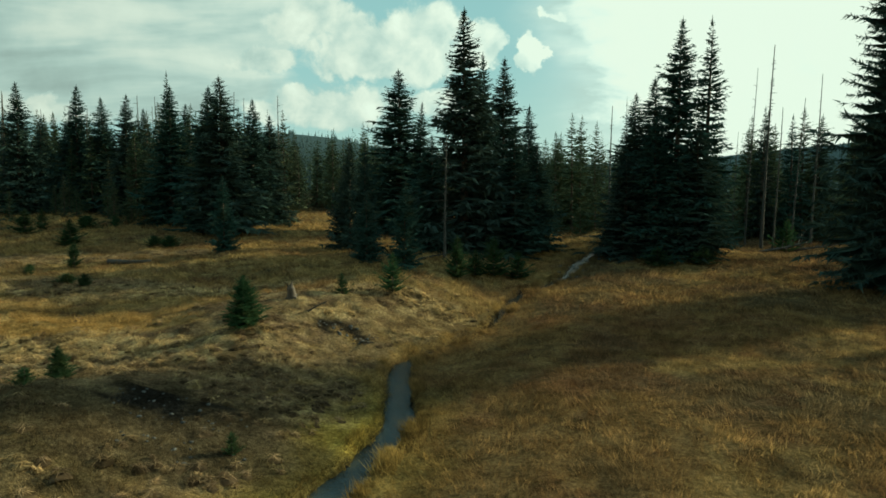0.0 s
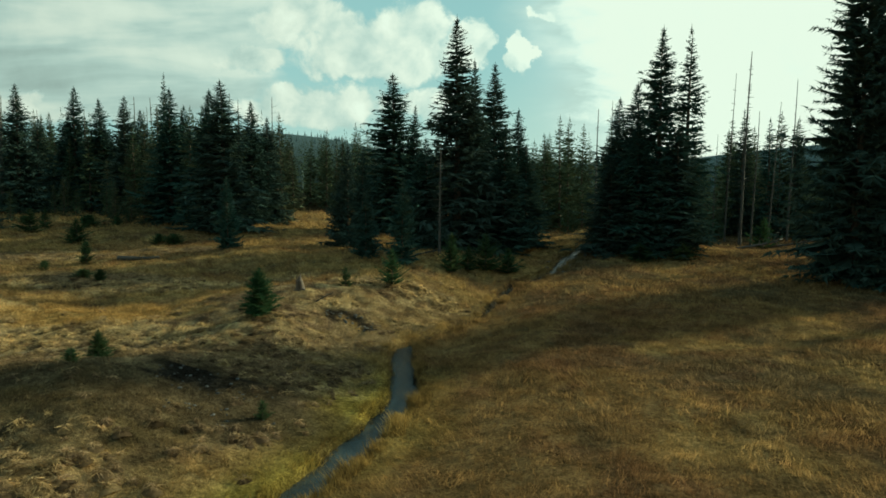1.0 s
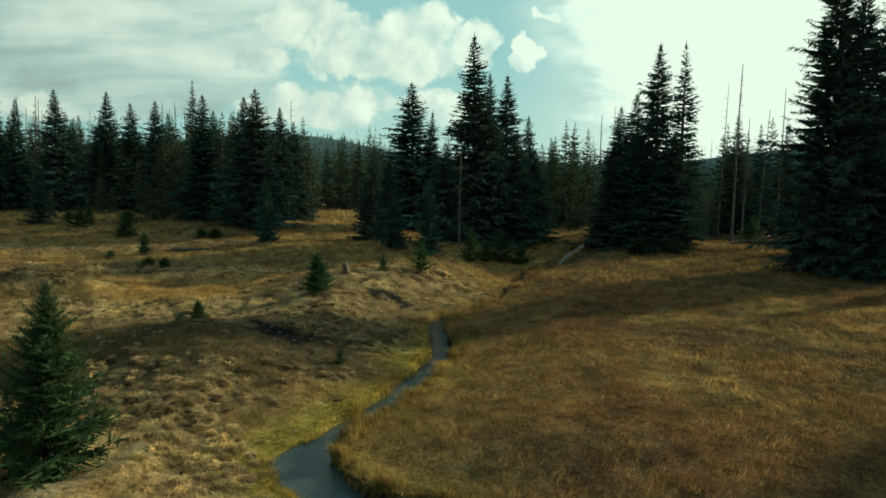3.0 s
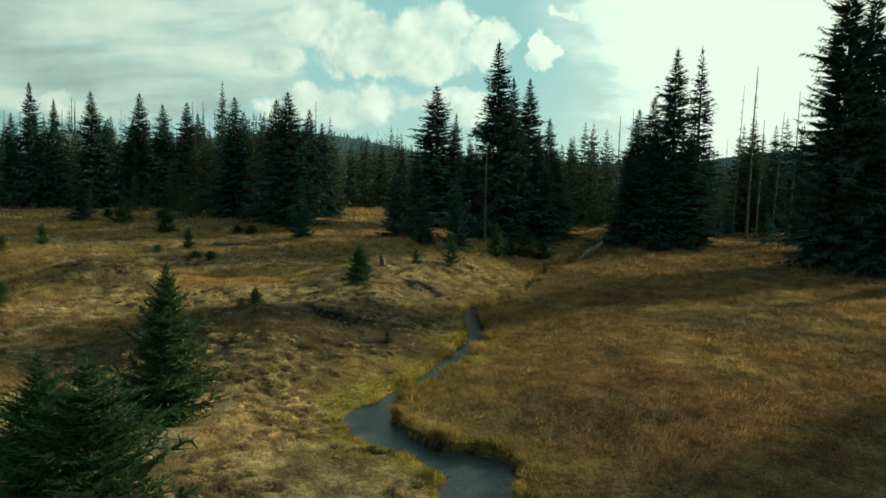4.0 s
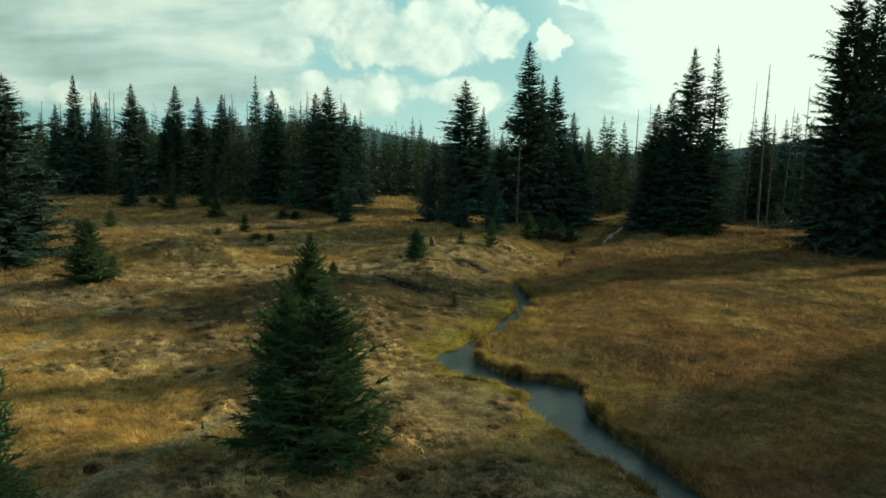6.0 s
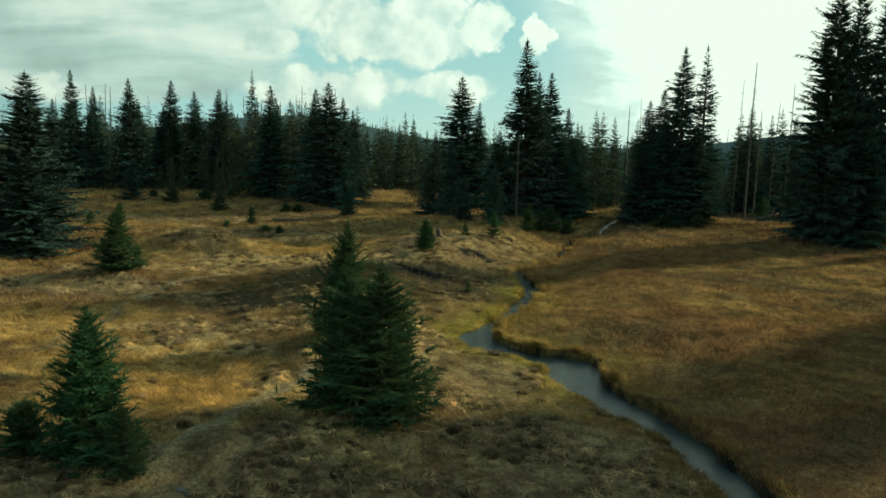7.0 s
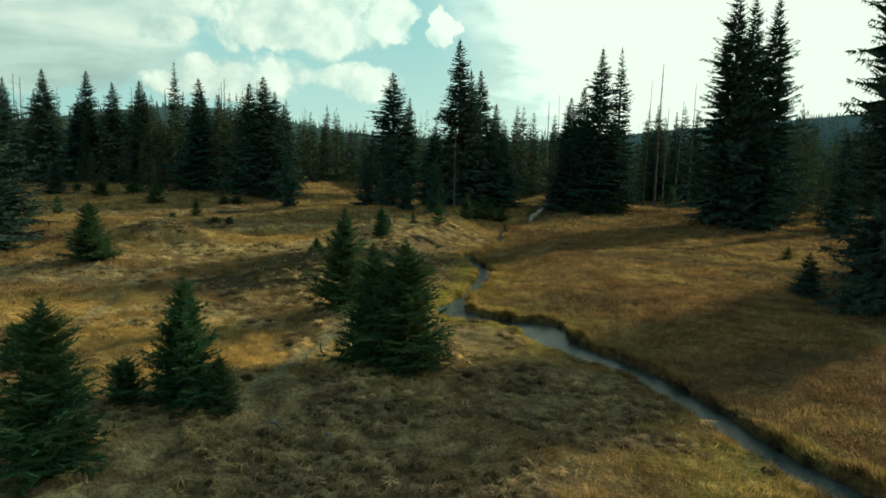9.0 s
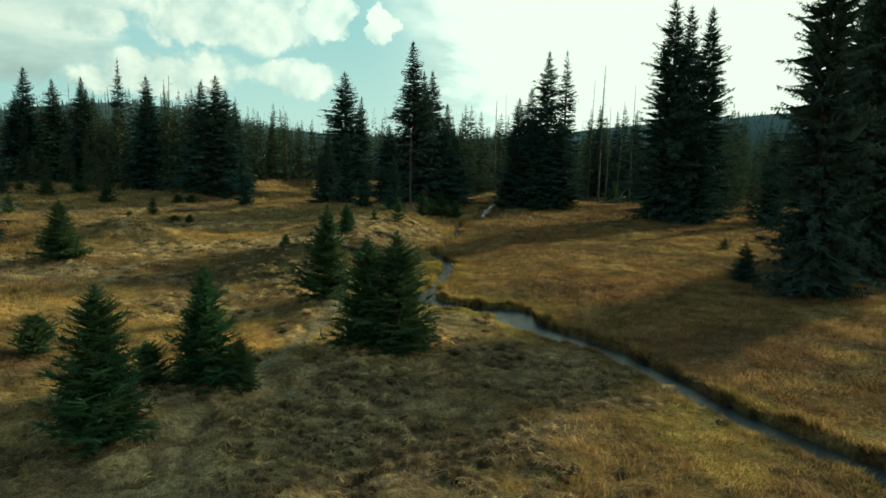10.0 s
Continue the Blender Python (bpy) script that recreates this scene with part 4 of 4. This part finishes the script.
def far_snags():
    """Thin dead trunks that stand out over the forest."""
    first = None
    for i in range(42):
        x = random.uniform(-105, -18) if i < 40 else random.uniform(2, 34)
        y = random.uniform(92, 128) if i < 40 else random.uniform(74, 105)
        if -.26 * y < x < -.15 * y:
            continue
        where = pose(x, y, float(land(x, y)) - .1, random.gauss(0, 1.2), random.gauss(0, 1.2), random.uniform(0, 360)) @ Matrix.Diagonal((1, 1, random.uniform(.72, 1.08) * (1 if i < 40 else .8), 1))
        if first is None:
            rng = np.random.default_rng(12)
            first = tagged(new("dead_tree"), "thin bare dead trunk standing above the forest", "dead tree", "dead trees in the forest")
            part("trunk", stem_mesh("trunk", rng, 17, .12, .04, DEAD, sides=6, rings=8, bend=.004), first)
            for k in range(6):
                b = part("branch", stem_mesh("branch", rng, rng.uniform(.4, 1.0), .03, .008, DEAD, sides=4, rings=4, bend=.06, flare=.1), first)
                b.matrix_basis = pose(0, 0, rng.uniform(8, 16.5), rng.uniform(75, 120), 0, rng.uniform(0, 360))
            first.matrix_basis = where
        else:
            copy_thing(first, where @ Matrix.Diagonal((1, 1, 1 / first.scale.z, 1)))


for i, (x, y, H) in enumerate([(33, 45, 10), (36, 48, 11), (40, 46, 9), (38, 52, 12), (44, 50, 11), (31, 50, 9), (47, 47, 10), (34.5, 42, 6), (42, 43, 8), (36, 57, 12)]):
    spruce("wood", x, y, H, H * .2, i % 4, "forest spruces")
undergrowth()
far_snags()
west_edge()
forest_edge()
far_woods()
build_tussocks()
build_grass()


# ---------------------------------------------------------------- small things
def stone_mesh(seed):
    bm = bmesh.new()
    bmesh.ops.create_icosphere(bm, subdivisions=2, radius=1)
    for v in bm.verts:
        k = 1 + .28 * noise.noise(v.co * 1.3 + Vector((seed * 7.1, 0, 0))) + .1 * noise.noise(v.co * 4 + Vector((seed, 3, 0)))
        v.co = Vector((v.co.x * 1.15, v.co.y * .9, v.co.z * .6)) * k
    me = bpy.data.meshes.new("stone")
    bm.to_mesh(me)
    bm.free()
    me.materials.append(STONE)
    return me


STONES = [stone_mesh(i) for i in range(5)]


def stones(n, cx, cy, rx, ry, small, large, group, label):
    for i in range(n):
        a, q = random.uniform(0, 6.28), math.sqrt(random.random())
        x, y = cx + math.cos(a) * q * rx, cy + math.sin(a) * q * ry
        s = random.uniform(small, large) * random.uniform(.6, 1)
        ob = tagged(new("stone", STONES[i % 5]), label, "stone", group)
        ob.matrix_basis = pose(x, y, float(land(x, y)) + s * .15, random.uniform(-20, 20), random.uniform(-20, 20), random.uniform(0, 360)) @ Matrix.Scale(s, 4)


stones(46, -6.9, 15.7, 1.9, .8, .02, .06, "stones on the bare peat", "small grey stone lying on bare dark peat")
stones(26, -6.2, 14.0, 1.6, .5, .02, .06, "stones on the bare peat", "small grey stone lying on bare dark peat")
stones(34, -4.4, 25.6, 1.3, .7, .03, .1, "stones on the bank", "grey stone in the reddish heather")
stones(10, -9.0, -7.0, 2.2, 1.2, .04, .1, "stones in the heath", "pale stone lying in the heath")
for k, (x, y) in enumerate([(.3, -4), (.6, -6.6), (1.0, -9), (1.6, -11.2)]):
    stones(9, x, y, .3, .9, .03, .1, "stones in the lower brook", "dark wet stone in the shallow brook")
for x, y in [(-3.3, 11.2), (-2.8, 12.8), (-2.2, 14.8), (-1.9, 16.2), (-3.9, 9.6)]:
    stones(8, x, y, .3, .8, .02, .07, "stones in the upper brook", "dark wet stone breaking the brook's surface")
stones(14, 6.4, 42.4, 1.0, 2.2, .1, .28, "stones in the brook", "wet grey stone in the brook's rapids")
stones(10, 8.6, 48.4, .8, 1.8, .1, .3, "stones in the brook", "wet grey stone in the brook's rapids")


def stump(x, y):
    rng = np.random.default_rng(3)
    ob = tagged(new("tree_stump"), "weathered grey tree stump with splintered top on a mound", "tree stump")
    ob.matrix_basis = pose(x, y, float(land(x, y)) - .05, 4, -6, 20)
    part("trunk", stem_mesh("trunk", rng, .5, .2, .15, BARK, sides=10, rings=7, bend=.04, flare=.8), ob)
    for i in range(4):
        b = part("splinter", stem_mesh("splinter", rng, rng.uniform(.15, .32), .05, .008, BARK, sides=5, rings=4, bend=.05, flare=.1), ob)
        b.matrix_basis = pose(.08 * math.cos(i * 1.6), .08 * math.sin(i * 1.6), .5, rng.uniform(-15, 15), rng.uniform(-15, 15), 0)
    for i in range(3):
        b = part("root", stem_mesh("root", rng, rng.uniform(.35, .6), .06, .02, DEAD, sides=6, rings=5, bend=.1, flare=.2), ob)
        b.matrix_basis = pose(0, 0, .14, 102, 0, i * 120 + 30)


def log(x, y, length, r, turn, tilt, label, twigs=3):
    rng = np.random.default_rng(int(abs(x * 31 + y * 7)))
    ob = tagged(new("fallen_branch"), label, "fallen branch", "fallen wood")
    ob.matrix_basis = pose(x, y, float(land(x, y)) + r * .6, 90 - tilt, 0, turn)
    part("stem", stem_mesh("stem", rng, length, r, r * .4, DEAD, sides=7, rings=9, bend=.03, flare=.1), ob)
    for i in range(twigs):
        b = part("twig", stem_mesh("twig", rng, length * rng.uniform(.12, .3), r * .35, .005, DEAD, sides=5, rings=4, bend=.08, flare=.1), ob)
        b.matrix_basis = pose(0, 0, length * rng.uniform(.3, .9), rng.uniform(30, 70), 0, rng.uniform(0, 360))


stump(-6.9, 27.4)
log(-6.0, 26.2, 1.1, .035, 60, 28, "thin grey dead stick leaning in the heath")
log(-2.4, 38.6, 1.6, .06, 75, 12, "pale broken branch lying at the foot of a dead trunk")
log(24.8, 27.5, 1.6, .07, 80, 6, "pale fallen branch lying in the sedge")
log(-3.8, 25.2, .9, .04, 40, 8, "short fallen branch on the heathery bank")
log(-21.5, 41.5, 2.6, .16, 85, 2, "dark fallen log lying in the moor grass")
log(22.5, 53.5, 4.5, .12, 110, 8, "fallen dead trunk at the edge of the wood", 8)
log(25.5, 55.5, 4.0, .1, 60, 14, "fallen dead trunk at the edge of the wood", 8)
log(10.2, 60.5, 5.0, .1, 80, 3, "fallen dead trunk lying across the brook's bank", 8)
